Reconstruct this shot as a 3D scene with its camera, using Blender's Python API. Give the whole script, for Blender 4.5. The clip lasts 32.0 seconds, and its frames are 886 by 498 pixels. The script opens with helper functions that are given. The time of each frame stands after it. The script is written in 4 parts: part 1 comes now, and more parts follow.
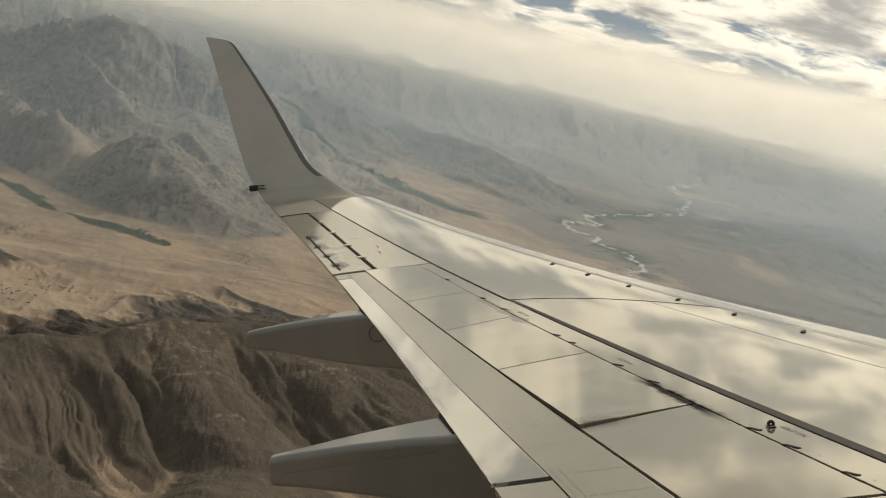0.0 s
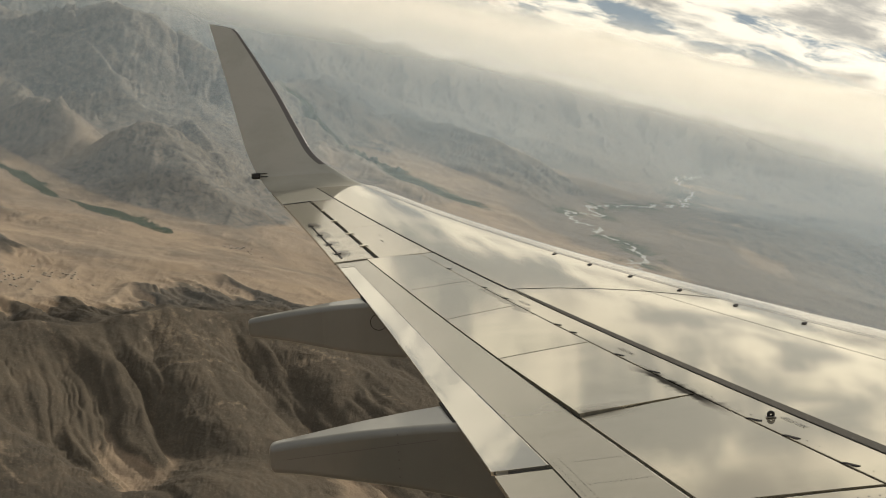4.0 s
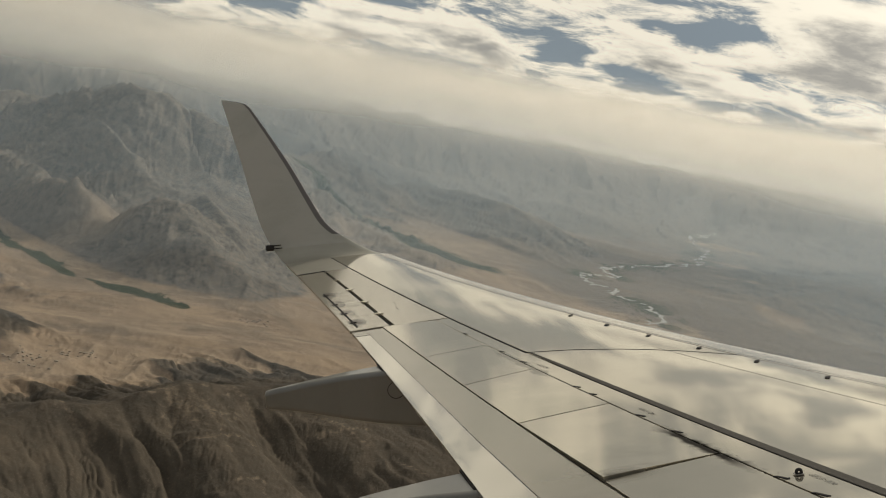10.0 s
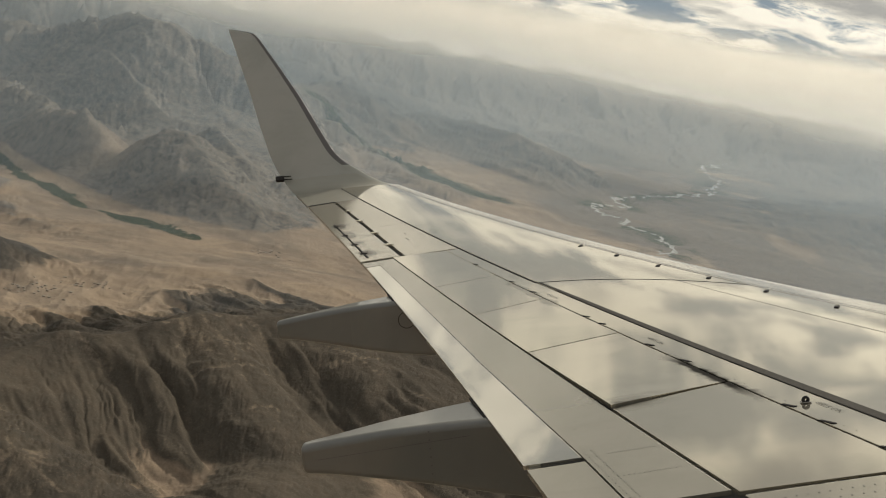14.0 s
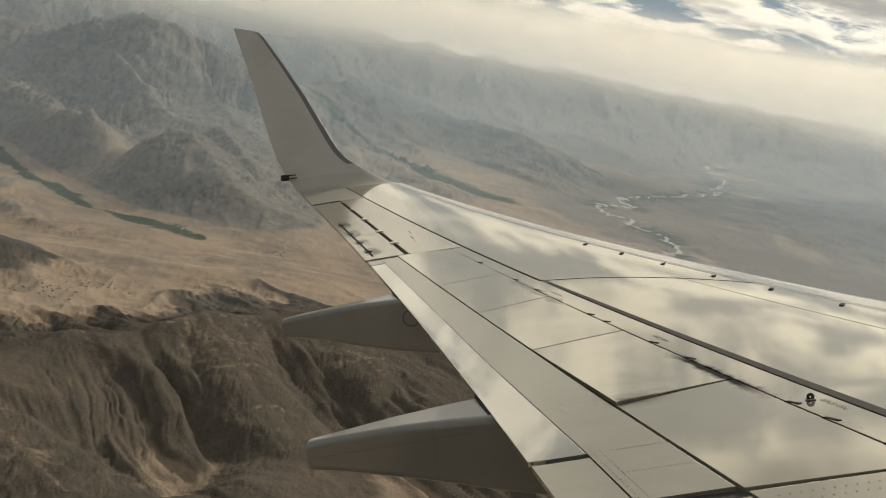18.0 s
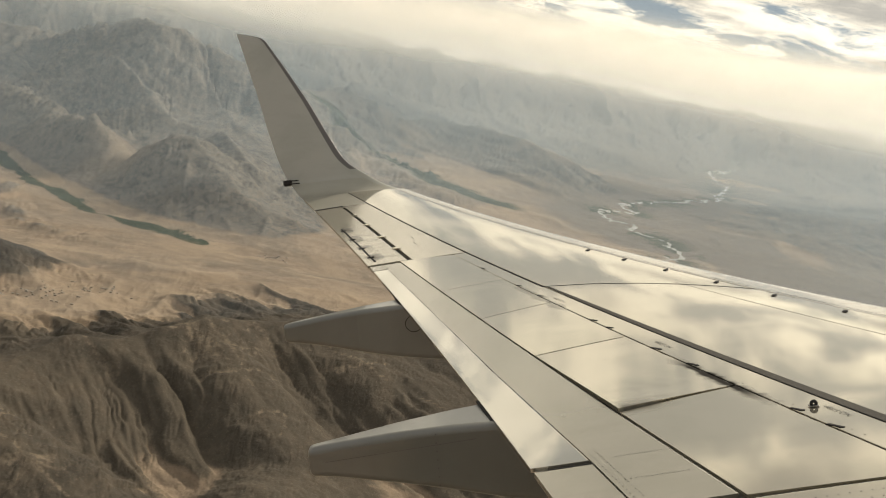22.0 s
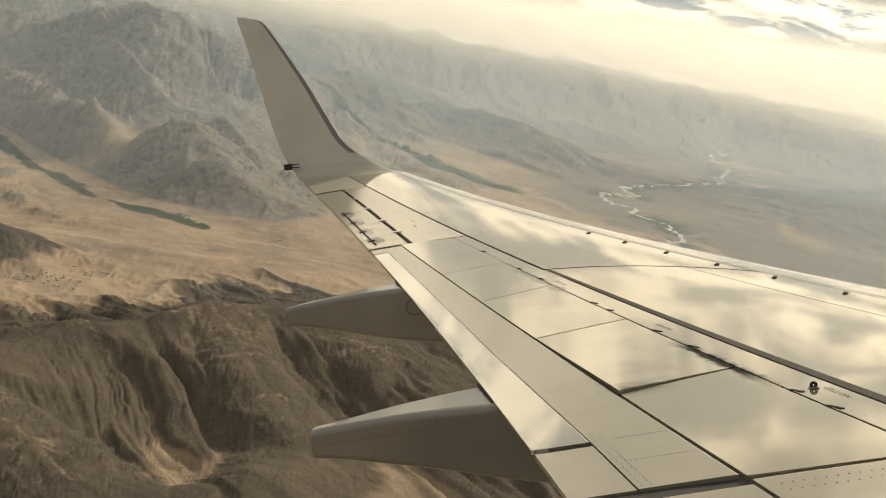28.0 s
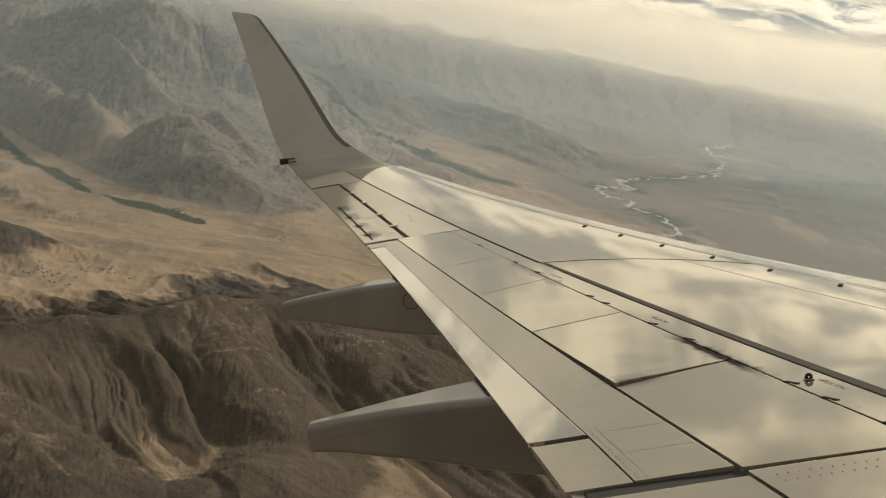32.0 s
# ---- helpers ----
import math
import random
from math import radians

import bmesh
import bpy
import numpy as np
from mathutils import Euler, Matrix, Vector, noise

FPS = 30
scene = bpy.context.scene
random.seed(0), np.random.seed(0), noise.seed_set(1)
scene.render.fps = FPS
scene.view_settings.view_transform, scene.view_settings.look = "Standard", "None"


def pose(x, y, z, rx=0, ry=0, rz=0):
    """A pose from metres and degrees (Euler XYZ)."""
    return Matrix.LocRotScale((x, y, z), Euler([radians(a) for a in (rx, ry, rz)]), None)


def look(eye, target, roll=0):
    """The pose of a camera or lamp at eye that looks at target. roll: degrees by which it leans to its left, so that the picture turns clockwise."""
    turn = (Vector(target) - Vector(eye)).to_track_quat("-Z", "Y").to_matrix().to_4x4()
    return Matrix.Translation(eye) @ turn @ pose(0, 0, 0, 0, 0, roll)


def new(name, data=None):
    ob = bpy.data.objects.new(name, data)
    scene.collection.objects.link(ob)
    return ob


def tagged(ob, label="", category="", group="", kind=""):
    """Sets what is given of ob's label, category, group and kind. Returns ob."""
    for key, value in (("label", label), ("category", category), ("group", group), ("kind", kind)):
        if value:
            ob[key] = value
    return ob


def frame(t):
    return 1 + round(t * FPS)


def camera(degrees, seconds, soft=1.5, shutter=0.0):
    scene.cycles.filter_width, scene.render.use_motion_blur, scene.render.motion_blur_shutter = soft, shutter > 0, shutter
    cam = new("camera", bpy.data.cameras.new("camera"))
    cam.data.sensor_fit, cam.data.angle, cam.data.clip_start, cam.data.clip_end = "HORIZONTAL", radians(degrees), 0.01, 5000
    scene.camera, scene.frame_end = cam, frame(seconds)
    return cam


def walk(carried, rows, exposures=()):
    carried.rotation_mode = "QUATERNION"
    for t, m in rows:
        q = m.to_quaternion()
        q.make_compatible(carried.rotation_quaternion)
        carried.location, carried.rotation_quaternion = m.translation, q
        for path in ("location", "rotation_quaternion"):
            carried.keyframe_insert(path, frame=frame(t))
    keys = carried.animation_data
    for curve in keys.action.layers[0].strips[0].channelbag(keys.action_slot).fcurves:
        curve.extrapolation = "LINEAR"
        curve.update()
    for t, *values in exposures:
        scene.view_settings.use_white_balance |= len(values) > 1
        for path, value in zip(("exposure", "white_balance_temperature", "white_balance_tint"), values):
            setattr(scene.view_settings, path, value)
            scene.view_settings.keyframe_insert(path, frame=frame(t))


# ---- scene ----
cam = camera(48.0, 32.0, soft=1.0)
# seconds, place in metres, turn in degrees
PATH = [
    (0.0, -0.575, 1.707, 1.913, 78.41, -12.40, -0.53),
    (0.5, -0.575, 1.706, 1.911, 78.45, -12.47, -0.52),
    (1.0, -0.575, 1.703, 1.913, 78.35, -12.43, -0.55),
    (1.5, -0.573, 1.701, 1.916, 78.30, -12.30, -0.56),
    (2.0, -0.573, 1.701, 1.914, 78.35, -12.34, -0.58),
    (2.5, -0.574, 1.698, 1.908, 78.35, -12.26, -0.64),
    (4.5, -0.569, 1.704, 1.907, 77.67, -12.88, -0.26),
    (5.0, -0.562, 1.705, 1.899, 78.14, -12.66, -0.53),
    (5.5, -0.557, 1.704, 1.892, 78.77, -12.27, -1.07),
    (6.0, -0.553, 1.706, 1.884, 79.51, -10.67, -0.89),
    (6.5, -0.548, 1.712, 1.877, 80.64, -9.89, -0.45),
    (7.0, -0.549, 1.714, 1.877, 81.08, -10.02, -0.46),
    (7.5, -0.554, 1.713, 1.883, 81.25, -10.12, -0.25),
    (8.0, -0.557, 1.715, 1.889, 81.38, -10.13, -0.09),
    (8.5, -0.560, 1.720, 1.893, 81.29, -10.24, -0.03),
    (9.0, -0.562, 1.722, 1.894, 81.35, -10.32, -0.00),
    (9.5, -0.563, 1.723, 1.894, 81.40, -10.55, 0.12),
    (10.0, -0.562, 1.724, 1.892, 81.50, -10.77, 0.20),
    (10.5, -0.561, 1.729, 1.892, 81.52, -10.89, 0.56),
    (11.0, -0.559, 1.734, 1.893, 81.78, -10.70, 0.81),
    (11.5, -0.561, 1.735, 1.896, 81.92, -10.88, 0.95),
    (12.0, -0.565, 1.731, 1.896, 81.01, -11.12, 1.07),
    (12.5, -0.564, 1.729, 1.892, 79.71, -10.99, 0.94),
    (13.0, -0.560, 1.729, 1.888, 78.44, -10.78, 0.77),
    (13.5, -0.557, 1.727, 1.888, 77.91, -10.62, 0.68),
    (14.0, -0.555, 1.725, 1.891, 77.41, -10.52, 0.79),
    (14.5, -0.554, 1.724, 1.891, 77.53, -10.30, 0.83),
    (16.5, -0.550, 1.714, 1.875, 77.05, -10.37, 1.03),
    (17.0, -0.551, 1.715, 1.875, 77.15, -10.47, 1.06),
    (17.5, -0.552, 1.715, 1.874, 77.31, -10.43, 1.06),
    (18.0, -0.552, 1.714, 1.875, 77.36, -10.50, 1.07),
    (18.5, -0.552, 1.715, 1.878, 77.39, -10.40, 1.09),
    (19.0, -0.554, 1.716, 1.883, 77.39, -10.39, 1.08),
    (19.5, -0.556, 1.718, 1.887, 77.56, -10.61, 1.17),
    (20.0, -0.557, 1.721, 1.887, 77.60, -10.56, 1.18),
    (20.5, -0.556, 1.722, 1.885, 77.51, -10.43, 1.15),
    (21.0, -0.555, 1.719, 1.881, 77.61, -10.44, 1.13),
    (21.5, -0.554, 1.718, 1.876, 77.71, -10.48, 1.16),
    (22.0, -0.554, 1.718, 1.875, 77.65, -10.56, 1.22),
    (22.5, -0.555, 1.717, 1.877, 77.52, -10.47, 1.18),
    (23.0, -0.556, 1.716, 1.878, 77.35, -10.45, 1.16),
    (23.5, -0.555, 1.721, 1.873, 77.27, -10.47, 1.17),
    (24.0, -0.555, 1.730, 1.871, 77.23, -10.44, 1.20),
    (24.5, -0.557, 1.732, 1.876, 77.15, -10.44, 1.17),
    (25.0, -0.558, 1.724, 1.882, 76.94, -10.35, 1.13),
    (25.5, -0.558, 1.718, 1.883, 76.95, -10.44, 1.19),
    (27.5, -0.549, 1.713, 1.871, 76.64, -10.33, 1.22),
    (28.0, -0.549, 1.715, 1.873, 76.70, -10.38, 1.25),
    (28.5, -0.550, 1.714, 1.874, 76.58, -10.34, 1.23),
    (29.0, -0.551, 1.707, 1.875, 76.35, -10.32, 1.22),
    (29.5, -0.552, 1.701, 1.873, 76.35, -10.34, 1.18),
    (30.0, -0.552, 1.703, 1.869, 76.42, -10.30, 1.16),
    (30.5, -0.551, 1.707, 1.870, 76.41, -10.32, 1.21),
    (31.0, -0.552, 1.705, 1.874, 76.37, -10.35, 1.21),
    (31.5, -0.552, 1.702, 1.878, 76.39, -10.30, 1.16),
    (32.0, -0.549, 1.702, 1.877, 76.39, -10.19, 0.98),
]
# seconds, stops, kelvin, tint
EXPOSURE = [(0.0, -0.03, 6400, 10), (1.0, 0.27, 6400, 10), (2.0, 0.12, 6420, 10), (5.0, 0.06, 6430, 10), (6.0, -0.09, 6430, 10), (8.0, -0.20, 6420, 10),
            (10.0, -0.30, 6400, 10), (11.0, -0.43, 6400, 10), (12.0, -0.50, 6400, 10), (13.0, -0.28, 6270, 10), (14.0, -0.12, 6270, 10), (17.0, -0.05, 6290, 10), (19.0, -0.04, 6290, 10),
            (21.0, 0.15, 6380, 10), (22.0, 0.26, 6550, 10), (23.0, 0.33, 6700, 10), (24.0, 0.72, 6950, 10), (25.5, 0.48, 7000, 10), (28.0, 0.38, 7000, 10),
            (29.0, 0.40, 6950, 10), (30.0, 0.28, 6900, 10), (31.0, 0.09, 6850, 10), (32.0, -0.06, 6850, 10)]
walk(cam, [(t, pose(*p)) for t, *p in PATH], EXPOSURE)

# ---- world, sun ----
SUN_ELEVATION, SUN_AZIMUTH = 33.3, 40.0
SUNWARD = Vector((math.cos(radians(SUN_ELEVATION)) * math.sin(radians(SUN_AZIMUTH)), math.cos(radians(SUN_ELEVATION)) * math.cos(radians(SUN_AZIMUTH)), math.sin(radians(SUN_ELEVATION))))
world = bpy.data.worlds.new("world")
scene.world = world
scene.cycles.transparent_max_bounces = 24  # the haze banks lie one behind the other
world.use_nodes = True
W = world.node_tree
W.nodes.clear()


def node(tree, kind, **inputs):
    n = tree.nodes.new(kind)
    for key, value in inputs.items():
        k = int(key[1:]) if key[0] == "i" and key[1:].isdigit() else key.replace("_", " ")
        if isinstance(value, bpy.types.NodeSocket):
            tree.links.new(value, n.inputs[k])
        else:
            n.inputs[k].default_value = value
    return n


def calc(tree, op, a, b=0.0, c=0.0):
    n = tree.nodes.new("ShaderNodeMath")
    n.operation = op
    for i, value in enumerate((a, b, c)):
        if isinstance(value, bpy.types.NodeSocket):
            tree.links.new(value, n.inputs[i])
        else:
            n.inputs[i].default_value = value
    return n.outputs[0]


def step(tree, value, low, high, to_low=0.0, to_high=1.0):
    n = tree.nodes.new("ShaderNodeMapRange")
    n.interpolation_type = "SMOOTHSTEP"
    tree.links.new(value, n.inputs[0])
    for i, v in enumerate((low, high, to_low, to_high)):
        n.inputs[i + 1].default_value = v
    return n.outputs[0]


def blend(tree, factor, a, b, mode="MIX"):
    n = tree.nodes.new("ShaderNodeMix")
    n.data_type, n.blend_type = "RGBA", mode
    for i, value in ((0, factor), (6, a), (7, b)):
        if isinstance(value, bpy.types.NodeSocket):
            tree.links.new(value, n.inputs[i])
        else:
            n.inputs[i].default_value = value if i == 0 else (*value, 1)
    return n.outputs[2]


def noise_tex(tree, vector, scale, detail=6.0, rough=0.55, distortion=0.0):
    return node(tree, "ShaderNodeTexNoise", Vector=vector, Scale=scale, Detail=detail, Roughness=rough,
                Distortion=distortion).outputs[0]


def build_sky():
    """A sky with broken cloud: rows of cumulus under blue gaps, thickening to a bright haze at the horizon."""
    sky = W.nodes.new("ShaderNodeTexSky")
    sky.sky_type, sky.sun_disc = "NISHITA", False
    sky.sun_elevation, sky.sun_rotation = radians(SUN_ELEVATION), radians(SUN_AZIMUTH)
    sky.altitude, sky.dust_density = 4500, 2.0
    place = W.nodes.new("ShaderNodeTexCoord").outputs["Generated"]
    xyz = node(W, "ShaderNodeSeparateXYZ", Vector=place)
    x, y, z = xyz.outputs
    high = calc(W, "MAXIMUM", z, 0.0)
    low = calc(W, "ADD", high, 0.20)
    flat = node(W, "ShaderNodeCombineXYZ", X=calc(W, "DIVIDE", x, low), Y=calc(W, "DIVIDE", y, low), Z=high).outputs[0]
    big = noise_tex(W, flat, 1.25, 2.0, 0.5)
    fine = noise_tex(W, flat, 3.4, 10.0, 0.62, 0.4)
    body = calc(W, "ADD", calc(W, "MULTIPLY", big, 0.55), calc(W, "MULTIPLY", fine, 0.55))
    body = calc(W, "ADD", body, step(W, z, 0.05, 0.30, 0.008, 0.015))
    above = node(W, "ShaderNodeVectorMath", i0=flat, i1=(-0.01, -0.10, 0.0)).outputs[0]
    fine2 = noise_tex(W, above, 3.4, 6.0, 0.55, 0.15)
    big2 = noise_tex(W, above, 1.25, 2.0, 0.5)
    thick = calc(W, "ADD", calc(W, "MULTIPLY", big2, 0.6), calc(W, "MULTIPLY", fine2, 0.55))
    cover = step(W, body, 0.495, 0.57)
    shade = step(W, thick, 0.57, 0.72)
    ahead = node(W, "ShaderNodeVectorMath", i0=place, i1=(0.25, 0.97, 0.0))
    ahead.operation = "DOT_PRODUCT"
    warm = step(W, ahead.outputs["Value"], -0.3, 1.0)
    lit = blend(W, warm, (0.64, 0.63, 0.60), (1.08, 0.99, 0.80))
    dull = blend(W, warm, (0.30, 0.30, 0.29), (0.42, 0.40, 0.355))
    cloud = blend(W, shade, lit, dull)
    blue = blend(W, 1.0, sky.outputs[0], (0.045, 0.045, 0.045), "MULTIPLY")
    blue = blend(W, 0.85, blue, (0.285, 0.325, 0.34))
    veil = blend(W, warm, (0.30, 0.295, 0.275), (0.50, 0.485, 0.43))
    blue = blend(W, step(W, z, 0.14, 0.26, 0.0, 0.8), blue, veil)
    out = blend(W, cover, blue, cloud)
    out = blend(W, step(W, z, 0.14, 0.45, 0.0, 0.25), out, (0.10, 0.10, 0.095))
    glow = blend(W, warm, (0.62, 0.61, 0.57), (1.06, 0.96, 0.77))
    out = blend(W, step(W, calc(W, "ADD", z, calc(W, "MULTIPLY", fine, 0.07)), 0.022, 0.072, 0.85, 0.0), out, glow)
    out = blend(W, step(W, z, -0.02, -0.10), out, (0.15, 0.135, 0.115))
    sunward = node(W, "ShaderNodeVectorMath", i0=place, i1=tuple(SUNWARD))
    sunward.operation = "DOT_PRODUCT"
    near_sun = step(W, sunward.outputs["Value"], 0.76, 1.0, 1.0, 1.5)
    out = blend(W, 1.0, out, node(W, "ShaderNodeCombineColor", Red=near_sun, Green=near_sun, Blue=near_sun).outputs[0], "MULTIPLY")
    back = node(W, "ShaderNodeBackground", Color=out, Strength=1.0)
    W.links.new(back.outputs[0], W.nodes.new("ShaderNodeOutputWorld").inputs[0])


build_sky()
sun = new("sun", bpy.data.lights.new("sun", "SUN"))
sun.data.energy, sun.data.angle, sun.data.color = 2.7, radians(8), (1.0, 0.90, 0.74)
_e, _a = radians(SUN_ELEVATION), radians(SUN_AZIMUTH)
sun.matrix_world = look((0, 0, 0), (-math.cos(_e) * math.sin(_a), -math.cos(_e) * math.cos(_a), -math.sin(_e)))


# ---- materials ----
def material(name, colour, rough=0.5, metal=0.0, coat=0.0, coat_rough=0.1):
    m = bpy.data.materials.new(name)
    m.use_nodes = True
    t = m.node_tree
    p = t.nodes["Principled BSDF"]
    p.inputs["Base Color"].default_value = (*colour, 1)
    p.inputs["Roughness"].default_value = rough
    p.inputs["Metallic"].default_value = metal
    p.inputs["Coat Weight"].default_value = coat
    p.inputs["Coat Roughness"].default_value = coat_rough
    return m, t, p


def plug(t, source, socket):
    t.links.new(source, socket)


def bump(t, p, height, strength, distance):
    n = node(t, "ShaderNodeBump", Height=height, Strength=strength, Distance=distance)
    plug(t, n.outputs[0], p.inputs["Normal"])
    return n


def wing_paint(name, colour, rough=0.45, coat=1.0, coat_rough=0.03, soot=True, wave=0.0003, metal=0.0):
    """Gloss grey paint over sheet metal: slight waviness, streaks swept aft, soot from the spoiler hinge line."""
    m, t, p = material(name, colour, rough, metal, coat, coat_rough)
    p.inputs["Specular IOR Level"].default_value = 0.2
    p.inputs["Coat IOR"].default_value = 1.9
    co = t.nodes.new("ShaderNodeTexCoord")
    ob, uv = co.outputs["Object"], co.outputs["UV"]
    streak = node(t, "ShaderNodeMapping", Vector=uv, Scale=(2.5, 7.0, 1.0)).outputs[0]
    s = noise_tex(t, streak, 1.0, 5.0, 0.6)
    fine = noise_tex(t, ob, 14.0, 6.0, 0.65)
    tone = node(t, "ShaderNodeObjectInfo").outputs["Random"]
    dirt = calc(t, "MULTIPLY", step(t, s, 0.45, 0.8), 0.15)
    c = blend(t, dirt, colour, tuple(v * 0.62 for v in colour))
    c = blend(t, step(t, fine, 0.58, 0.8, 0.0, 0.3), c, tuple(v * 0.7 for v in colour))
    c = blend(t, calc(t, "MULTIPLY", tone, 0.2), c, tuple(v * 0.6 for v in colour))
    patch = noise_tex(t, ob, 0.9, 7.0, 0.62, 0.5)
    c = blend(t, step(t, patch, 0.44, 0.66, 0.0, 0.32), c, tuple(v * k for v, k in zip(colour, (0.66, 0.70, 0.66))))
    if soot:
        uvs = node(t, "ShaderNodeSeparateXYZ", Vector=uv)
        f, y = uvs.outputs[0], uvs.outputs[1]
        rag = noise_tex(t, node(t, "ShaderNodeMapping", Vector=uv, Scale=(5.0, 4.0, 1.0)).outputs[0], 1.6, 7.0, 0.6)
        wide = calc(t, "ADD", 0.010, calc(t, "MULTIPLY", step(t, rag, 0.36, 0.72), 0.022))
        off = calc(t, "DIVIDE", calc(t, "ABSOLUTE", calc(t, "SUBTRACT", f, 0.640)), wide)
        along = calc(t, "MULTIPLY", step(t, y, 7.05, 7.45), step(t, y, 8.25, 7.95))
        along2 = calc(t, "MULTIPLY", step(t, y, 9.6, 9.9), step(t, y, 10.9, 10.5))
        amount = calc(t, "ADD", along, calc(t, "MULTIPLY", along2, 0.45))
        oil = calc(t, "MULTIPLY", step(t, off, 1.0, 0.3), calc(t, "MULTIPLY", amount, 0.97))
        c = blend(t, oil, c, (0.02, 0.018, 0.016))
        # a smear along the joint between two spoilers
        joint = calc(t, "ABSOLUTE", calc(t, "SUBTRACT", y, calc(t, "SUBTRACT", 7.92, calc(t, "MULTIPLY", f, 0.66))))
        smear = calc(t, "MULTIPLY", step(t, joint, 0.13, 0.01), calc(t, "MULTIPLY", calc(t, "MULTIPLY", step(t, f, 0.72, 0.79), step(t, f, 0.835, 0.82)), step(t, rag, 0.34, 0.6)))
        c = blend(t, calc(t, "MULTIPLY", smear, 0.75), c, (0.03, 0.027, 0.024))
        # grime round the aileron and its tab
        ail = calc(t, "MULTIPLY", step(t, y, 12.5, 12.7), step(t, y, 15.0, 14.3))
        near = calc(t, "MULTIPLY", step(t, f, 0.80, 0.86), step(t, rag, 0.40, 0.66))
        c = blend(t, calc(t, "MULTIPLY", calc(t, "MULTIPLY", near, ail), 0.3), c, (0.10, 0.085, 0.065))
        # dark stains round the tab's hinges
        stain = 0.0
        for hinge in (14.4, 13.85, 13.3, 12.8):
            away = calc(t, "ADD", calc(t, "POWER", calc(t, "MULTIPLY", calc(t, "SUBTRACT", f, 0.945), 26.0), 2.0),
                        calc(t, "POWER", calc(t, "MULTIPLY", calc(t, "SUBTRACT", y, hinge), 6.0), 2.0))
            stain = calc(t, "MAXIMUM", stain, calc(t, "MULTIPLY", step(t, away, 1.6, 0.05), step(t, rag, 0.25, 0.6)))
        c = blend(t, calc(t, "MULTIPLY", stain, 0.8), c, (0.06, 0.05, 0.04))
        # dirt takes the gloss away
        clean = calc(t, "SUBTRACT", 1.0, calc(t, "MAXIMUM", calc(t, "MAXIMUM", oil, calc(t, "MULTIPLY", smear, 0.8)), calc(t, "MULTIPLY", stain, 0.75)))
        plug(t, calc(t, "MULTIPLY", clean, coat), p.inputs["Coat Weight"])
        plug(t, calc(t, "MULTIPLY", clean, metal), p.inputs["Metallic"])
        plug(t, calc(t, "MULTIPLY", clean, 0.2), p.inputs["Specular IOR Level"])
    plug(t, c, p.inputs["Base Color"])
    plug(t, calc(t, "ADD", rough, calc(t, "MULTIPLY", step(t, fine, 0.4, 0.8), 0.03)), p.inputs["Roughness"])
    plug(t, calc(t, "ADD", coat_rough, calc(t, "MULTIPLY", fine, 0.03)), p.inputs["Coat Roughness"])
    if wave:
        h = noise_tex(t, ob, 1.1, 2.0, 0.45)
        b = bump(t, p, h, 1.0, wave * 4.5)
        plug(t, b.outputs[0], p.inputs["Coat Normal"])
    return m


GREY = (0.64, 0.59, 0.48)
paint = wing_paint("satin_grey_metal_skin", GREY, 0.05, 0.3, metal=0.80)
paint_light = wing_paint("light_grey_flap_skin", (0.46, 0.428, 0.355), 0.22, 0.3, 0.06, metal=0.62)
# brighter skin puts the tilted tab's reflection of bright sky into its colour
paint_tab = wing_paint("sky_bright_flap_tab_skin", (0.64, 0.61, 0.54), 0.03, 0.4, 0.02, metal=0.85, wave=0.0005)
# grey darkened for the fairings' shaded sides, which only the ground lights
paint_plain = wing_paint("shade_grey_fairing_paint", (0.19, 0.184, 0.163), 0.35, 0.6, 0.05, soot=False, metal=0.15)
paint_winglet = wing_paint("winglet_paint", (0.44, 0.425, 0.372), 0.45, 0.4, 0.15, soot=False)
# matt darker grey stands in for the winglet mirrored in the tip
paint_tip = wing_paint("matt_winglet_mirror_paint", (0.40, 0.38, 0.32), 0.42, 0.2, 0.3, soot=False, metal=0.35)
paint_aileron = wing_paint("satin_aileron_paint", (0.60, 0.55, 0.45), 0.2, 0.25, 0.15, metal=0.7)
dark_line, _t, _p = material("dark_sealant", (0.035, 0.032, 0.03), 0.8)
_p.inputs["Specular IOR Level"].default_value = 0.15
stripe_mat, _t, _p = material("worn_walkway_paint", (0.10, 0.095, 0.085), 0.9)
_p.inputs["Specular IOR Level"].default_value = 0.1
_n = noise_tex(_t, _t.nodes.new("ShaderNodeTexCoord").outputs["Object"], 60.0, 5.0, 0.7)
plug(_t, blend(_t, step(_t, _n, 0.55, 0.75), (0.10, 0.093, 0.082), (0.2, 0.19, 0.17)), _p.inputs["Base Color"])
hull_paint = wing_paint("grey_fuselage_paint", (0.3, 0.29, 0.27), 0.5, 0.3, 0.2, soot=False)
inner_mat, *_ = material("dark_wing_interior", (0.03, 0.028, 0.026), 0.8)
# dark base colour stands in for the ground mirrored in this edge
edge_metal, _t, _p = material("ground_mirror_edge_metal", (0.16, 0.15, 0.14), 0.38, 0.7)
_n = noise_tex(_t, _t.nodes.new("ShaderNodeTexCoord").outputs["Object"], 9.0, 6.0, 0.6)
plug(_t, step(_t, _n, 0.3, 0.7, 0.28, 0.5), _p.inputs["Roughness"])
slat_metal = wing_paint("polished_slat_metal", (0.58, 0.545, 0.48), 0.16, 0.2, 0.1, soot=False, wave=0.0006, metal=0.85)
steel, *_ = material("dull_steel", (0.33, 0.31, 0.29), 0.35, 0.9)
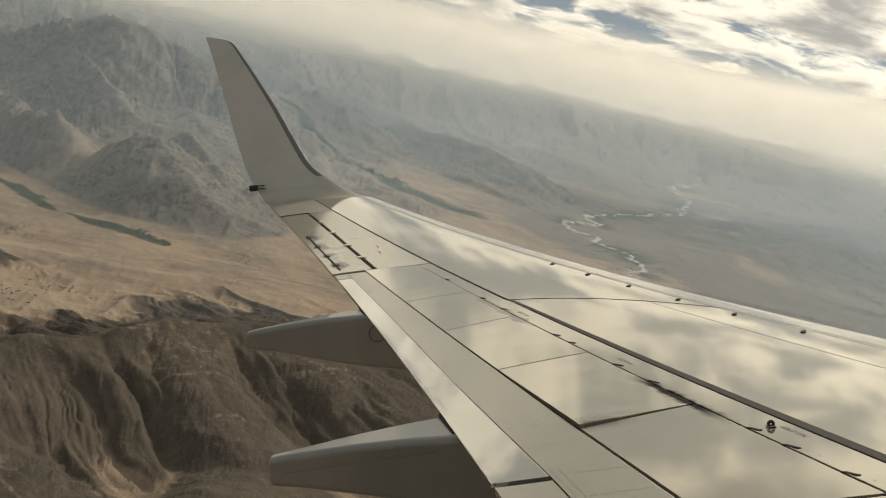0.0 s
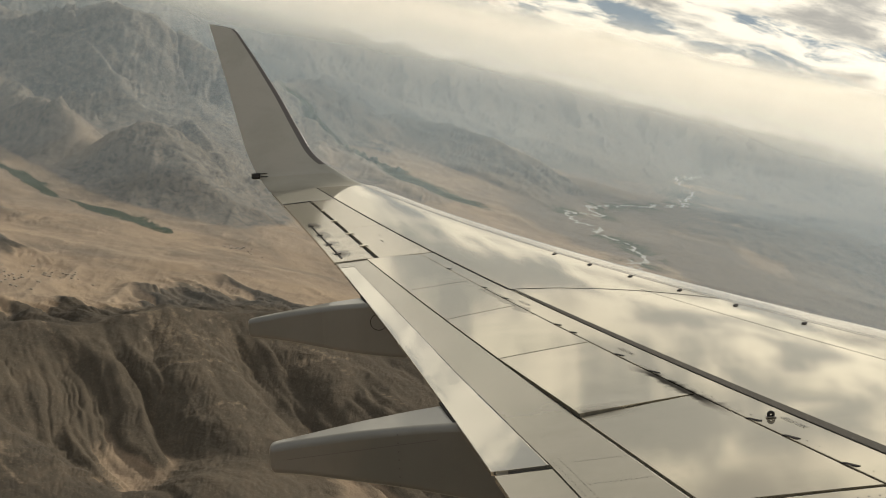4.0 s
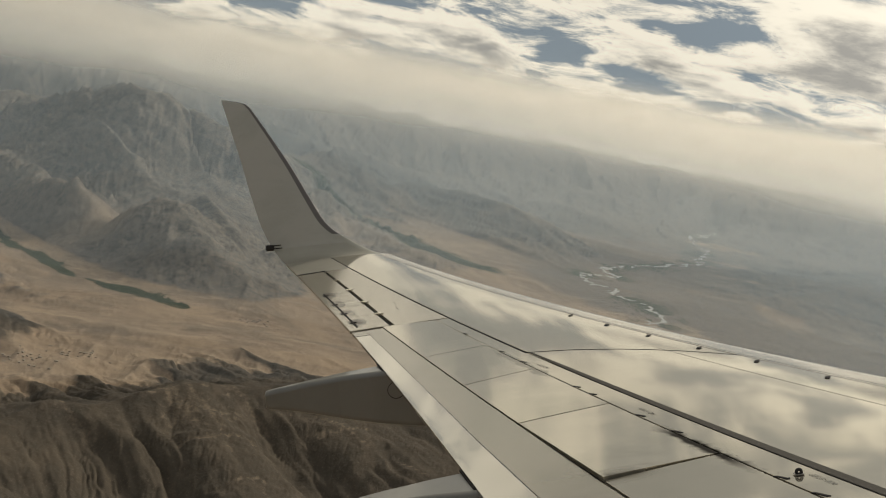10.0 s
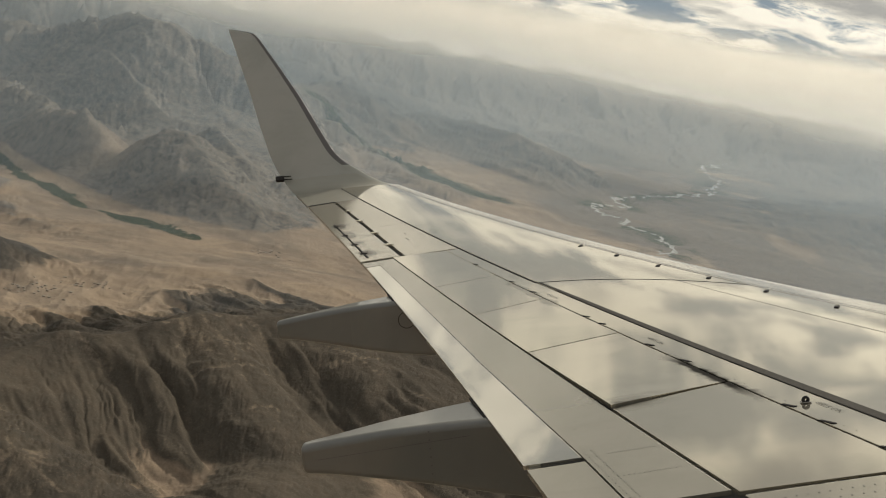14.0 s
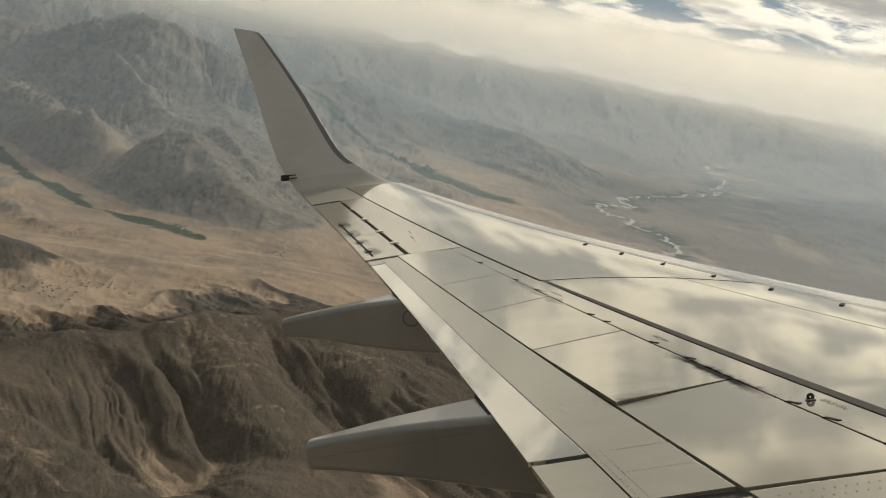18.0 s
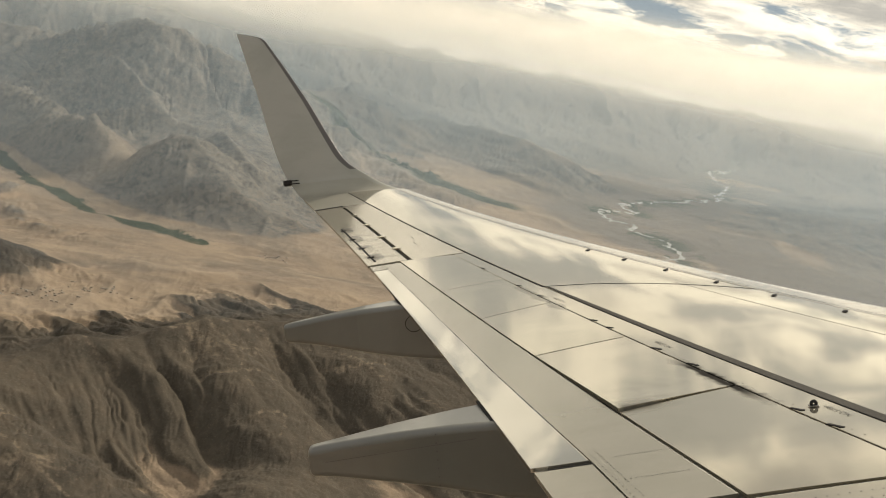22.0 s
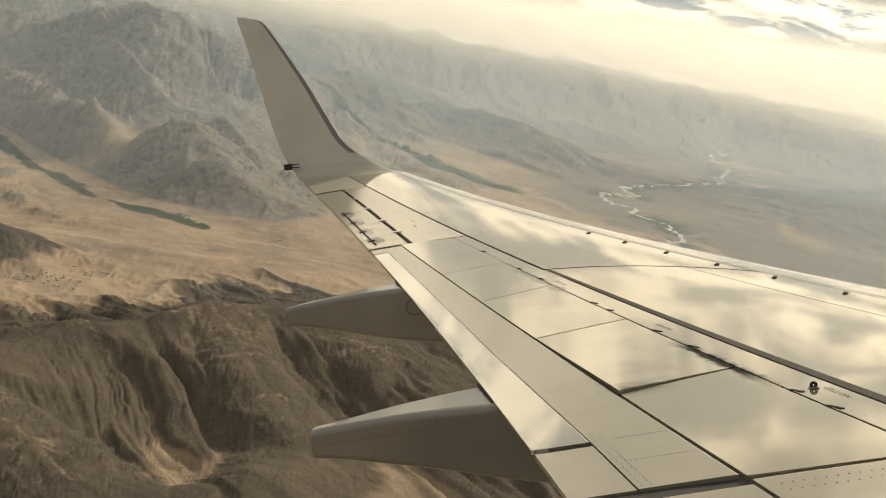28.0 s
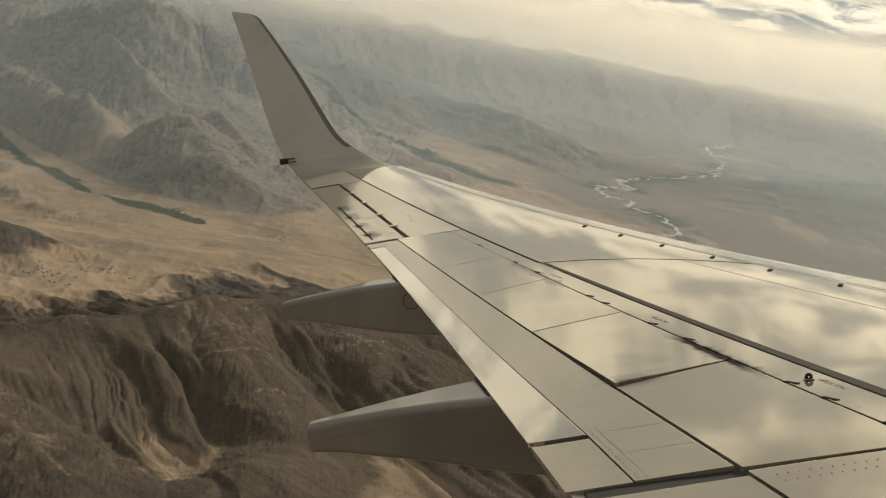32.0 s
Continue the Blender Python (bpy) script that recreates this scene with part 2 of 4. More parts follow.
seam_paint, *_ = material("filled_seam", (0.34, 0.32, 0.28), 0.4, 0.5)
# for faded marks, and for the shade painted along the winglet's crease
mark_and_crease_paint, *_ = material("faded_mark_and_crease_paint", (0.10, 0.094, 0.082), 0.7)


def terrain_material():
    m, t, p = material("desert_ground", (0.3, 0.23, 0.16), 0.95)
    p.inputs["Specular IOR Level"].default_value = 0.15
    geo = t.nodes.new("ShaderNodeNewGeometry")
    pos, nor = geo.outputs["Position"], geo.outputs["Normal"]

    def attribute(name):
        a = t.nodes.new("ShaderNodeAttribute")
        a.attribute_name = name
        return a.outputs["Fac"]
    rock, green, river, pale, snow, road = (attribute(k) for k in ("rock", "green", "river", "pale", "snow", "road"))
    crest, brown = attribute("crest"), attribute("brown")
    n1 = noise_tex(t, pos, 0.006, 8.0, 0.6, 0.6)
    n2 = noise_tex(t, pos, 0.045, 8.0, 0.65, 0.4)
    falls = node(t, "ShaderNodeMapping", Vector=pos, Scale=(1.0, 0.5, 0.9)).outputs[0]
    g2 = noise_tex(t, falls, 0.05, 8.0, 0.65, 0.4)
    g3 = noise_tex(t, falls, 0.2, 5.0, 0.65)
    n3 = noise_tex(t, pos, 0.22, 5.0, 0.65)
    n5 = noise_tex(t, pos, 0.09, 9.0, 0.72, 0.6)
    n6 = noise_tex(t, pos, 0.55, 6.0, 0.7)
    sand = blend(t, step(t, n1, 0.35, 0.68), (0.35, 0.262, 0.178), (0.21, 0.162, 0.118))
    # long dark streaks imitate cloud shadow in the sand colour, pale ones between
    ns = noise_tex(t, node(t, "ShaderNodeMapping", Vector=pos, Scale=(0.5, 1.5, 1.0)).outputs[0], 0.011, 7.0, 0.62, 0.8)
    sand = blend(t, step(t, ns, 0.50, 0.70, 0.0, 0.7), sand, (0.19, 0.148, 0.110))
    sand = blend(t, step(t, ns, 0.46, 0.32, 0.0, 0.6), sand, (0.42, 0.318, 0.215))
    sand = blend(t, step(t, n2, 0.45, 0.72, 0.0, 0.7), sand, (0.40, 0.305, 0.210))
    sand = blend(t, step(t, n3, 0.55, 0.75, 0.0, 0.4), sand, (0.09, 0.072, 0.056))
    stone = blend(t, step(t, g2, 0.3, 0.7), (0.142, 0.131, 0.116), (0.200, 0.174, 0.144))
    stone = blend(t, step(t, g3, 0.5, 0.75, 0.0, 0.5), stone, (0.15, 0.134, 0.115))
    n4 = noise_tex(t, node(t, "ShaderNodeMapping", Vector=pos, Scale=(1.0, 0.25, 0.7)).outputs[0], 0.02, 9.0, 0.7, 1.2)
    stone = blend(t, step(t, n4, 0.48, 0.66, 0.0, 0.4), stone, (0.155, 0.135, 0.112))
    stone = blend(t, step(t, n4, 0.42, 0.30, 0.0, 0.4), stone, (0.070, 0.071, 0.071))
    stone = blend(t, step(t, n5, 0.51, 0.58, 0.0, 0.6), stone, (0.235, 0.192, 0.148))
    stone = blend(t, step(t, n5, 0.48, 0.40, 0.0, 0.6), stone, (0.072, 0.068, 0.062))
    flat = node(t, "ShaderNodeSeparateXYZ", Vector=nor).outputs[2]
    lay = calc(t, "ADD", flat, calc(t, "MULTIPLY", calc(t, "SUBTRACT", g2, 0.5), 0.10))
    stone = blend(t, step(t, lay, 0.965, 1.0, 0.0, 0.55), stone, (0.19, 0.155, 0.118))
    # nearer ground is browner, with a cloud shadow's dark put into its colour
    shaded_soil = blend(t, step(t, n1, 0.38, 0.62), (0.040, 0.034, 0.026), (0.078, 0.064, 0.046))
    shaded_soil = blend(t, step(t, g2, 0.48, 0.68, 0.0, 0.6), shaded_soil, (0.105, 0.084, 0.060))
    stone = blend(t, calc(t, "MULTIPLY", brown, 0.85), stone, shaded_soil)
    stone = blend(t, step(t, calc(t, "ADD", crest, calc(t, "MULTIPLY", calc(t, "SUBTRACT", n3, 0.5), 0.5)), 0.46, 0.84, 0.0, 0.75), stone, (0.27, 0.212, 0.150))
    c = blend(t, step(t, calc(t, "ADD", rock, calc(t, "MULTIPLY", calc(t, "SUBTRACT", n2, 0.5), 0.5)), 0.32, 0.55), sand, stone)
    c = blend(t, step(t, n6, 0.53, 0.70, 0.0, 0.18), c, (0.34, 0.27, 0.19))
    c = blend(t, step(t, n6, 0.46, 0.32, 0.0, 0.28), c, (0.075, 0.065, 0.052))
    c = blend(t, calc(t, "MULTIPLY", pale, 0.9), c, (0.34, 0.265, 0.19))
    c = blend(t, step(t, calc(t, "ADD", green, calc(t, "MULTIPLY", calc(t, "SUBTRACT", n3, 0.5), 1.4)), 0.35, 0.65), c, (0.042, 0.054, 0.028))
    c = blend(t, road, c, (0.36, 0.28, 0.20))
    c = blend(t, step(t, snow, 0.4, 0.6), c, (0.82, 0.82, 0.82))
    wet = step(t, river, 0.4, 0.6)
    c = blend(t, wet, c, (0.33, 0.31, 0.27))
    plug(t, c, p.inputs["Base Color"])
    plug(t, calc(t, "SUBTRACT", 0.95, calc(t, "MULTIPLY", wet, 0.6)), p.inputs["Roughness"])
    bump(t, p, calc(t, "ADD", calc(t, "ADD", g2, n5), calc(t, "MULTIPLY", g3, 0.4)), 0.45, 4.5)
    return m


def mist_material(name, amount, low, high, cloud=0):
    """A thin bank of haze: part clear, part white droplets that scatter and let light through."""
    m = bpy.data.materials.new(name)
    m.use_nodes = True
    t = m.node_tree
    t.nodes.clear()
    pos = t.nodes.new("ShaderNodeNewGeometry").outputs["Position"]
    z = node(t, "ShaderNodeSeparateXYZ", Vector=pos).outputs[2]
    squeeze = node(t, "ShaderNodeMapping", Vector=pos, Scale=(1.0, 1.0, 3.0)).outputs[0]
    n = noise_tex(t, squeeze, 0.0014, 3.0, 0.5)
    tall = calc(t, "MULTIPLY", step(t, calc(t, "ADD", z, calc(t, "MULTIPLY", n, 120.0)), low + 60, high + 60, 0.10, 1.0), step(t, z, 180, 30)) if cloud else step(t, z, high, low)
    a = calc(t, "MULTIPLY", tall, step(t, n, 0.25, 0.75, amount * 0.65, amount * 1.3))
    colour = (0.97, 0.92, 0.82, 1) if cloud else (0.66, 0.80, 0.91, 1)
    droplets = node(t, "ShaderNodeMixShader", Fac=0.85 if cloud else 0.5, i1=node(t, "ShaderNodeBsdfDiffuse", Color=colour).outputs[0],
                    i2=node(t, "ShaderNodeBsdfTranslucent", Color=colour).outputs[0])
    mix = node(t, "ShaderNodeMixShader", Fac=a, i1=t.nodes.new("ShaderNodeBsdfTransparent").outputs[0], i2=droplets.outputs[0])
    t.links.new(mix.outputs[0], t.nodes.new("ShaderNodeOutputMaterial").inputs[0])
    return m


# ---- mesh helpers ----
def solid(name, verts, faces, mat, parent=None, label="", smooth=None, uvs=None):
    """One mesh object. smooth: faces to shade smooth (all if None); uvs: a pair for each vertex."""
    me = bpy.data.meshes.new(name)
    me.from_pydata([tuple(v) for v in verts], [], faces)
    me.materials.append(mat)
    me.polygons.foreach_set("use_smooth", [smooth is None or i in smooth for i in range(len(faces))])
    if uvs is not None:
        layer = me.uv_layers.new(name="span")
        idx = np.zeros(len(me.loops), dtype=np.int32)
        me.loops.foreach_get("vertex_index", idx)
        layer.data.foreach_set("uv", np.asarray(uvs, dtype=np.float32)[idx].ravel())
    me.update()
    ob = new(name, me)
    if parent is not None:
        ob.parent = parent
    if label:
        ob["label"] = label
    return ob


def part(name, bm, mat, parent, label=""):
    me = bpy.data.meshes.new(name)
    bm.to_mesh(me)
    bm.free()
    me.materials.append(mat)
    ob = new(name, me)
    ob.parent = parent
    if label:
        ob["label"] = label
    return ob


def bevelled_box(bm, m, size, bevel=0.004):
    made = bmesh.ops.create_cube(bm, size=1.0, matrix=m @ Matrix.Diagonal((*size, 1)))
    edges = list({e for v in made["verts"] for e in v.link_edges})
    bmesh.ops.bevel(bm, geom=edges, offset=bevel, segments=2, affect="EDGES", profile=0.5)

# ---- the wing: its own axes are x forward, y outboard, z up; the aeroplane climbs, nose high, banking a little outboard ----
CLIMB = Matrix(((0.96255, 0.00050, -0.27109, 0), (0.01451, 0.99847, 0.05336, 0), (0.27070, -0.05530, 0.96107, 0), (0, 0, 0, 1)))
wing = tagged(new("airplane_wing"), "glossy grey airliner wing with a tall upturned winglet", "airplane wing")
wing.matrix_world = CLIMB
INNER, TIP = 1.7, 16.85


def lead(y):
    return 0.005119 * y * y - 0.65642 * y + 8.77082


def trail(y):
    return -0.006357 * y * y - 0.11599 * y + 1.32364


def flex(y):
    return 0.0046296 * max(y - 5.38, 0.0) ** 2


def camber(f):
    f = min(max(f, 0.0), 1.0)
    a = min(f / 0.05, 1.0)
    return 0.016 * math.sqrt(a * (2 - a)) - 0.016 * max(f - 0.05, 0) / 0.95 + 0.022 * math.sin(math.pi * f ** 0.8)


def upper(f, y, dz=0.0):
    c = lead(y) - trail(y)
    return Vector((lead(y) - f * c, y, flex(y) + c * camber(f) + dz))


def lower(f, y):
    c = lead(y) - trail(y)
    belly = 0.085 * math.sin(math.pi * min(max(f, 0), 1) ** 0.6) * (1 - 0.35 * f)
    return Vector((lead(y) - f * c, y, flex(y) - c * belly - 0.012))


def span(ys, vs):
    return lambda y: float(np.interp(y, ys, vs))


rear_line = span((4.0, 6.05, 12.44), (0.815, 0.824, 0.867))
tab_line = span((4.0, 6.75, 8.5, 10.2, 12.1), (0.932, 0.932, 0.943, 0.944, 0.945))
aileron_line = span((12.5, 15.85), (0.812, 0.775))
HINGE, SEAM, SLAT = 0.635, 0.5745, 0.128


def plate(name, shape, mat, nu, nv, gap=0.006, thick=0.03, dz=0.0, label="", parent=wing, tilt=None):
    """A sheet that follows the wing's upper side. shape(u, v) gives (chord fraction, span); u runs inboard, v aft.
    gap: the open joint left all round, half a joint each side; the sides are sharp."""
    rim = 0.004
    fa, ya = shape(0.0, 0.5)
    fb, yb = shape(1.0, 0.5)
    long = max(abs(ya - yb), 0.05)
    wide = max(abs(shape(0.5, 1.0)[0] - shape(0.5, 0.0)[0]) * (lead(ya) - trail(ya)), 0.03)
    gu, gv, ru, rv = gap / long, gap / wide, rim / long, rim / wide
    us = [gu, gu + ru] + [gu + ru + (1 - 2 * gu - 2 * ru) * i / nu for i in range(1, nu)] + [1 - gu - ru, 1 - gu]
    vs = [gv, gv + rv] + [gv + rv + (1 - 2 * gv - 2 * rv) * i / nv for i in range(1, nv)] + [1 - gv - rv, 1 - gv]
    verts, uvs, faces, soft = [], [], [], set()
    nv_, nu_ = len(vs), len(us)
    for i, u in enumerate(us):
        for j, v in enumerate(vs):
            f, y = shape(u, v)
            drop = 0.0
            lift = tilt(u, v) if tilt else 0.0
            verts.append(upper(f, y, dz - drop + lift))
            uvs.append((f, y))
    for i in range(nu_ - 1):
        for j in range(nv_ - 1):
            a = i * nv_ + j
            soft.add(len(faces))
            faces.append((a, a + 1, a + nv_ + 1, a + nv_))
    ring = [i * nv_ for i in range(nu_)] + [(nu_ - 1) * nv_ + j for j in range(1, nv_)]
    ring += [i * nv_ + nv_ - 1 for i in range(nu_ - 2, -1, -1)] + [j for j in range(nv_ - 2, 0, -1)]
    base = len(verts)
    for k in ring:
        verts.append(verts[k] - Vector((0, 0, thick)))
        uvs.append(uvs[k])
    for q in range(len(ring)):
        n = (q + 1) % len(ring)
        faces.append((ring[q], ring[n], base + n, base + q))
    return solid(name, verts, faces, mat, parent, label, soft, uvs)


def quad(f00, f01, f10, f11, y0, y1, y0r=None, y1r=None):
    """Corners: outboard front and rear, inboard front and rear; spans at the front and, where they differ, at the rear."""
    y0r, y1r = y0 if y0r is None else y0r, y1 if y1r is None else y1r

    def shape(u, v):
        f = (f00 * (1 - u) + f10 * u) * (1 - v) + (f01 * (1 - u) + f11 * u) * v
        return f, (y0 * (1 - u) + y1 * u) * (1 - v) + (y0r * (1 - u) + y1r * u) * v
    return shape


def between(front, rear, y0, y1, y0r=None, y1r=None):
    y0r, y1r = y0 if y0r is None else y0r, y1 if y1r is None else y1r

    def shape(u, v):
        y = (y0 * (1 - u) + y1 * u) * (1 - v) + (y0r * (1 - u) + y1r * u) * v
        return front(y) * (1 - v) + rear(y) * v, y
    return shape


def flat(value):
    return lambda y: value


def build_shell():
    # closed inner structure below the panels
    ys = np.linspace(INNER, TIP, 40)
    fs = [0.0, 0.02, 0.05, 0.1, 0.2, 0.3, 0.4, 0.5, 0.6, 0.7, 0.8, 0.9, 0.985]
    verts, faces = [], []
    for y in ys:
        for f in fs:
            verts.append(upper(f, y, -0.028 if f < 0.9 else -0.016))
    n = len(fs)
    for i in range(len(ys) - 1):
        for j in range(n - 1):
            a = i * n + j
            faces.append((a, a + 1, a + n + 1, a + n))
    solid("inner_structure", verts, faces, inner_mat, wing)
    verts, faces, uvs = [], [], []
    fs = [0.0, 0.01, 0.03, 0.06, 0.1, 0.18, 0.3, 0.45, 0.6, 0.75, 0.88, 1.0]
    n = len(fs)
    for y in ys:
        for f in fs:
            verts.append(lower(f, y))
            uvs.append((f, y))
    for i in range(len(ys) - 1):
        for j in range(n - 1):
            a = i * n + j
            faces.append((a, a + n, a + n + 1, a + 1))
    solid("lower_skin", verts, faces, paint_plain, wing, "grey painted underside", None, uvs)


def build_slats():
    """Bright leading-edge slats that wrap round the nose."""
    for y0, y1 in ((TIP, 12.9), (12.9, 9.2), (9.2, INNER)):
        rows = 22
        prof = [("u", f) for f in (SLAT - 0.016, 0.10, 0.085, 0.07, 0.055, 0.042, 0.03, 0.02, 0.012, 0.006, 0.002, 0.0)] + \
               [("l", f) for f in (0.004, 0.012, 0.03, 0.06, 0.1)]
        verts, uvs, faces = [], [], []
        for i in range(rows + 1):
            y = y0 - 0.002 + (y1 - y0 + 0.004) * i / rows
            for side, f in prof:
                if side == "u":
                    verts.append(upper(f, y))
                else:
                    top, low = upper(0.0, y), lower(f, y)
                    verts.append(Vector((low.x, y, min(low.z, top.z - 0.25 * f))))
                uvs.append((f, y))
        n = len(prof)
        for i in range(rows):
            for j in range(n - 1):
                a = i * n + j
                faces.append((a, a + n, a + n + 1, a + 1))
        solid("leading_edge_slat", verts, faces, slat_metal, wing, "bright bare-metal leading edge", None, uvs)
        plate("slat_trailing_strip", between(flat(SLAT - 0.014), flat(SLAT), y0, y1), slat_metal, 20, 1, 0.003)


def build_skin():
    arc = lambda f: float(np.interp(f, (0.12, 0.16, 0.25, 0.34, 0.45, 0.60), (9.82, 9.97, 10.19, 10.35, 10.49, 10.61)))

    def outer(u, v):
        f = SLAT * (1 - v) + SEAM * v
        return f, TIP * (1 - u) + arc(f) * u

    def inner(u, v):
        f = SLAT * (1 - v) + SEAM * v
        return f, arc(f) * (1 - u) + INNER * u
    plate("wing_skin", outer, paint, 40, 14, 0.005)
    plate("wing_skin", inner, paint, 40, 14, 0.005)
    # narrow fixed panels between the rear spar and the spoiler hinges
    plate("spar_panel", between(flat(SEAM), flat(HINGE), 12.37, INNER), paint, 40, 3, 0.004)
    plate("aileron_panel", between(flat(SEAM), aileron_line, 15.95, 14.05), paint_aileron, 10, 6, 0.004)
    plate("aileron_panel", between(flat(SEAM), aileron_line, 14.05, 12.39), paint_aileron, 10, 6, 0.002)
    plate("tip_panel", between(flat(SEAM), flat(1.010), TIP + 0.004, 15.96), paint_tip, 4, 8, 0.0)
    plate("aileron_end_gap", between(flat(aileron_line(15.95) + 0.005), flat(1.010), 15.975, 15.935), dark_line, 1, 6, 0.0, 0.006, 0.004)
    # dark walkway line along the rear spar
    half = span((4, 6.7, 9, 10, 10.6), (0.0085, 0.0085, 0.0078, 0.0068, 0.0025))

    def line(u, v):
        y = 10.58 * (1 - u) + INNER * u
        return 0.567 + (2 * v - 1) * half(y), y
    plate("walkway_line", line, stripe_mat, 40, 2, 0.0, 0.006, 0.004, "worn dark grey painted line")

    def seam(u, v):
        y = TIP * (1 - u) + 10.58 * u
        return 0.578 + (v - 0.5) * 0.006, y

    def bow(u, v):
        f = SLAT * (1 - u) + 0.575 * u
        return f, arc(f) + (0.5 - v) * 0.014
    plate("skin_joint", bow, dark_line, 24, 1, 0.0, 0.004, 0.002)
    plate("spar_seam", seam, dark_line, 24, 1, 0.0, 0.004, 0.003)


def build_moving_surfaces():
    cuts_f = (12.36, 11.05, 10.04, 8.82, 7.525, 6.03)
    cuts_r = (12.43, 10.95, 9.85, 8.67, 7.356, 6.05)
    for i in range(5):
        shape = between(flat(HINGE), rear_line, cuts_f[i], cuts_f[i + 1], cuts_r[i], cuts_r[i + 1])
        raised = (lambda u, v: 0.020 * v * u) if i == 3 else None
        plate("fixed_panel" if i == 0 else "spoiler", shape, paint, 10, 8, (0.004, 0.005, 0.005, 0.007, 0.008)[i],
              0.03, 0.0, "", wing, raised)
    plate("inboard_panel", between(flat(HINGE), rear_line, 6.02, INNER), paint, 10, 8, 0.007)
    # flap, its aft tab and the short fixed end
    plate("flap", between(lambda y: rear_line(y) + 0.0026, tab_line, 12.36, 6.08), paint_light, 40, 6, 0.002)
    plate("flap_end", between(tab_line, flat(1.006), 12.36, 12.16), paint_light, 2, 3, 0.002)
    plate("aft_flap", between(tab_line, flat(1.007), 12.14, 6.715), paint_tab, 40, 4, 0.002, 0.025, 0.002)
    plate("flap_end", between(tab_line, flat(1.005), 6.675, 6.08), paint_light, 4, 4, 0.002, 0.03, -0.004)
    plate("inboard_flap", between(rear_line, flat(0.999), 5.98, INNER), paint_light, 10, 6, 0.012, 0.03, -0.004)
    # aileron and its balance tab
    plate("aileron", between(lambda y: aileron_line(y) + 0.017, flat(1.011), 15.93, 12.43), paint_aileron, 24, 6, 0.006)
    plate("aileron_tab_gap", between(flat(0.958), flat(0.967), 14.55, 12.58), dark_line, 12, 1, 0.0, 0.006, 0.004)
    for y in (14.4, 13.85, 13.3, 12.8):
        plate("tab_hinge", quad(0.947, 0.979, 0.947, 0.979, y + 0.011, y - 0.011), dark_line, 1, 2, 0.0, 0.01, 0.008)
    for y in (15.25, 14.55, 13.75, 13.05):
        f = aileron_line(y)
        plate("hinge_cover", quad(f - 0.014, f + 0.026, f - 0.014, f + 0.026, y + 0.03, y - 0.03), paint, 1, 2, 0.0, 0.02, 0.010)


def build_winglet():
    k, slope = 0.0046296, 2 * 0.0046296 * (TIP - 5.38)
    a0, a1, radius = math.atan(slope), radians(76), 0.40
    arc = radius * (a1 - a0)
    z0 = flex(TIP)

    def section(s):
        """Span, height and lean at the length s along the bend from the wing's tip."""
        if s < 0:
            return TIP + s, flex(TIP + s), a0
        if s < arc:
            a = a0 + s / radius
            return TIP + radius * (math.sin(a) - math.sin(a0)), z0 + radius * (math.cos(a0) - math.cos(a)), a
        e = s - arc
        return (TIP + radius * (math.sin(a1) - math.sin(a0)) + e * math.cos(a1),
                z0 + radius * (math.cos(a0) - math.cos(a1)) + e * math.sin(a1), a1)
    front = span((0.0, 0.2, 0.35, 0.49, 0.565, 0.635, 0.782, 1.162, 1.706, 2.267, 2.72, 2.80, 2.85, 2.895),
                 (-0.84, -1.12, -1.33, -1.52, -1.64, -1.73, -1.855, -2.05, -2.32, -2.64, -2.915, -2.99, -3.13, -3.33))
    rear = span((0.0, 0.355, 0.485, 0.645, 0.831, 1.295, 1.901, 2.9), (-2.445, -2.65, -2.734, -2.803, -2.87, -2.988, -3.124, -3.379))
    ss = [2.88 * i / 72 for i in range(73)] + [2.895]
    smooth_front = [sum(front(max(0, s + d)) * w for d, w in ((-0.1, 1), (-0.05, 2), (0, 3), (0.05, 2), (0.1, 1))) / 9 if 0.1 < s < 2.66 else front(s) for s in ss]
    smooth_rear = [sum(rear(max(0, s + d)) * w for d, w in ((-0.12, 1), (-0.06, 2), (0, 3), (0.06, 2), (0.12, 1))) / 9 if 0.12 < s < 2.8 else rear(s) for s in ss]
    fs = [0.0, 0.004, 0.012, 0.03, 0.06, 0.10, 0.14, 0.2, 0.3, 0.45, 0.6, 0.75, 0.88, 1.0]

    def thickness(f, s):
        t = 0.075 * (1 - 0.2 * s / 2.9)
        return 5 * t * (0.2969 * math.sqrt(f) - 0.126 * f - 0.3516 * f * f + 0.2843 * f ** 3 - 0.1036 * f ** 4)

    def point(i, f, side):
        s = ss[i]
        y, z, a = section(s)
        c = smooth_front[i] - smooth_rear[i]
        # the wing's own upper shape fades into the winglet's
        fade = max(0.0, 1 - s / 0.45)
        h = thickness(f, s) * (1 - fade) * side + fade * (camber(f) if side > 0 else -0.085 * math.sin(math.pi * f ** 0.6) * (1 - 0.35 * f) - 0.006)
        if s > 2.87:
            h *= 0.3
        return Vector((smooth_front[i] - f * c, y - math.sin(a) * h * c, z + math.cos(a) * h * c)), (f, TIP + s)

    def sheet(name, picks, side, mat, label="", first=0, last=None):
        verts, uvs, faces = [], [], []
        n = len(picks)
        rows = list(range(len(ss)))[first:last]
        for i in rows:
            for f in picks:
                p, uv = point(i, f, side)
                verts.append(p)
                uvs.append(uv)
        for i in range(len(rows) - 1):
            for j in range(n - 1):
                a = i * n + j
                faces.append((a, a + 1, a + n + 1, a + n) if side > 0 else (a, a + n, a + n + 1, a + 1))
        return solid(name, verts, faces, mat, wing, label, None, uvs)
    sheet("winglet", fs[5:], 1, paint_winglet, "tall blended winglet, grey inner face", 10)
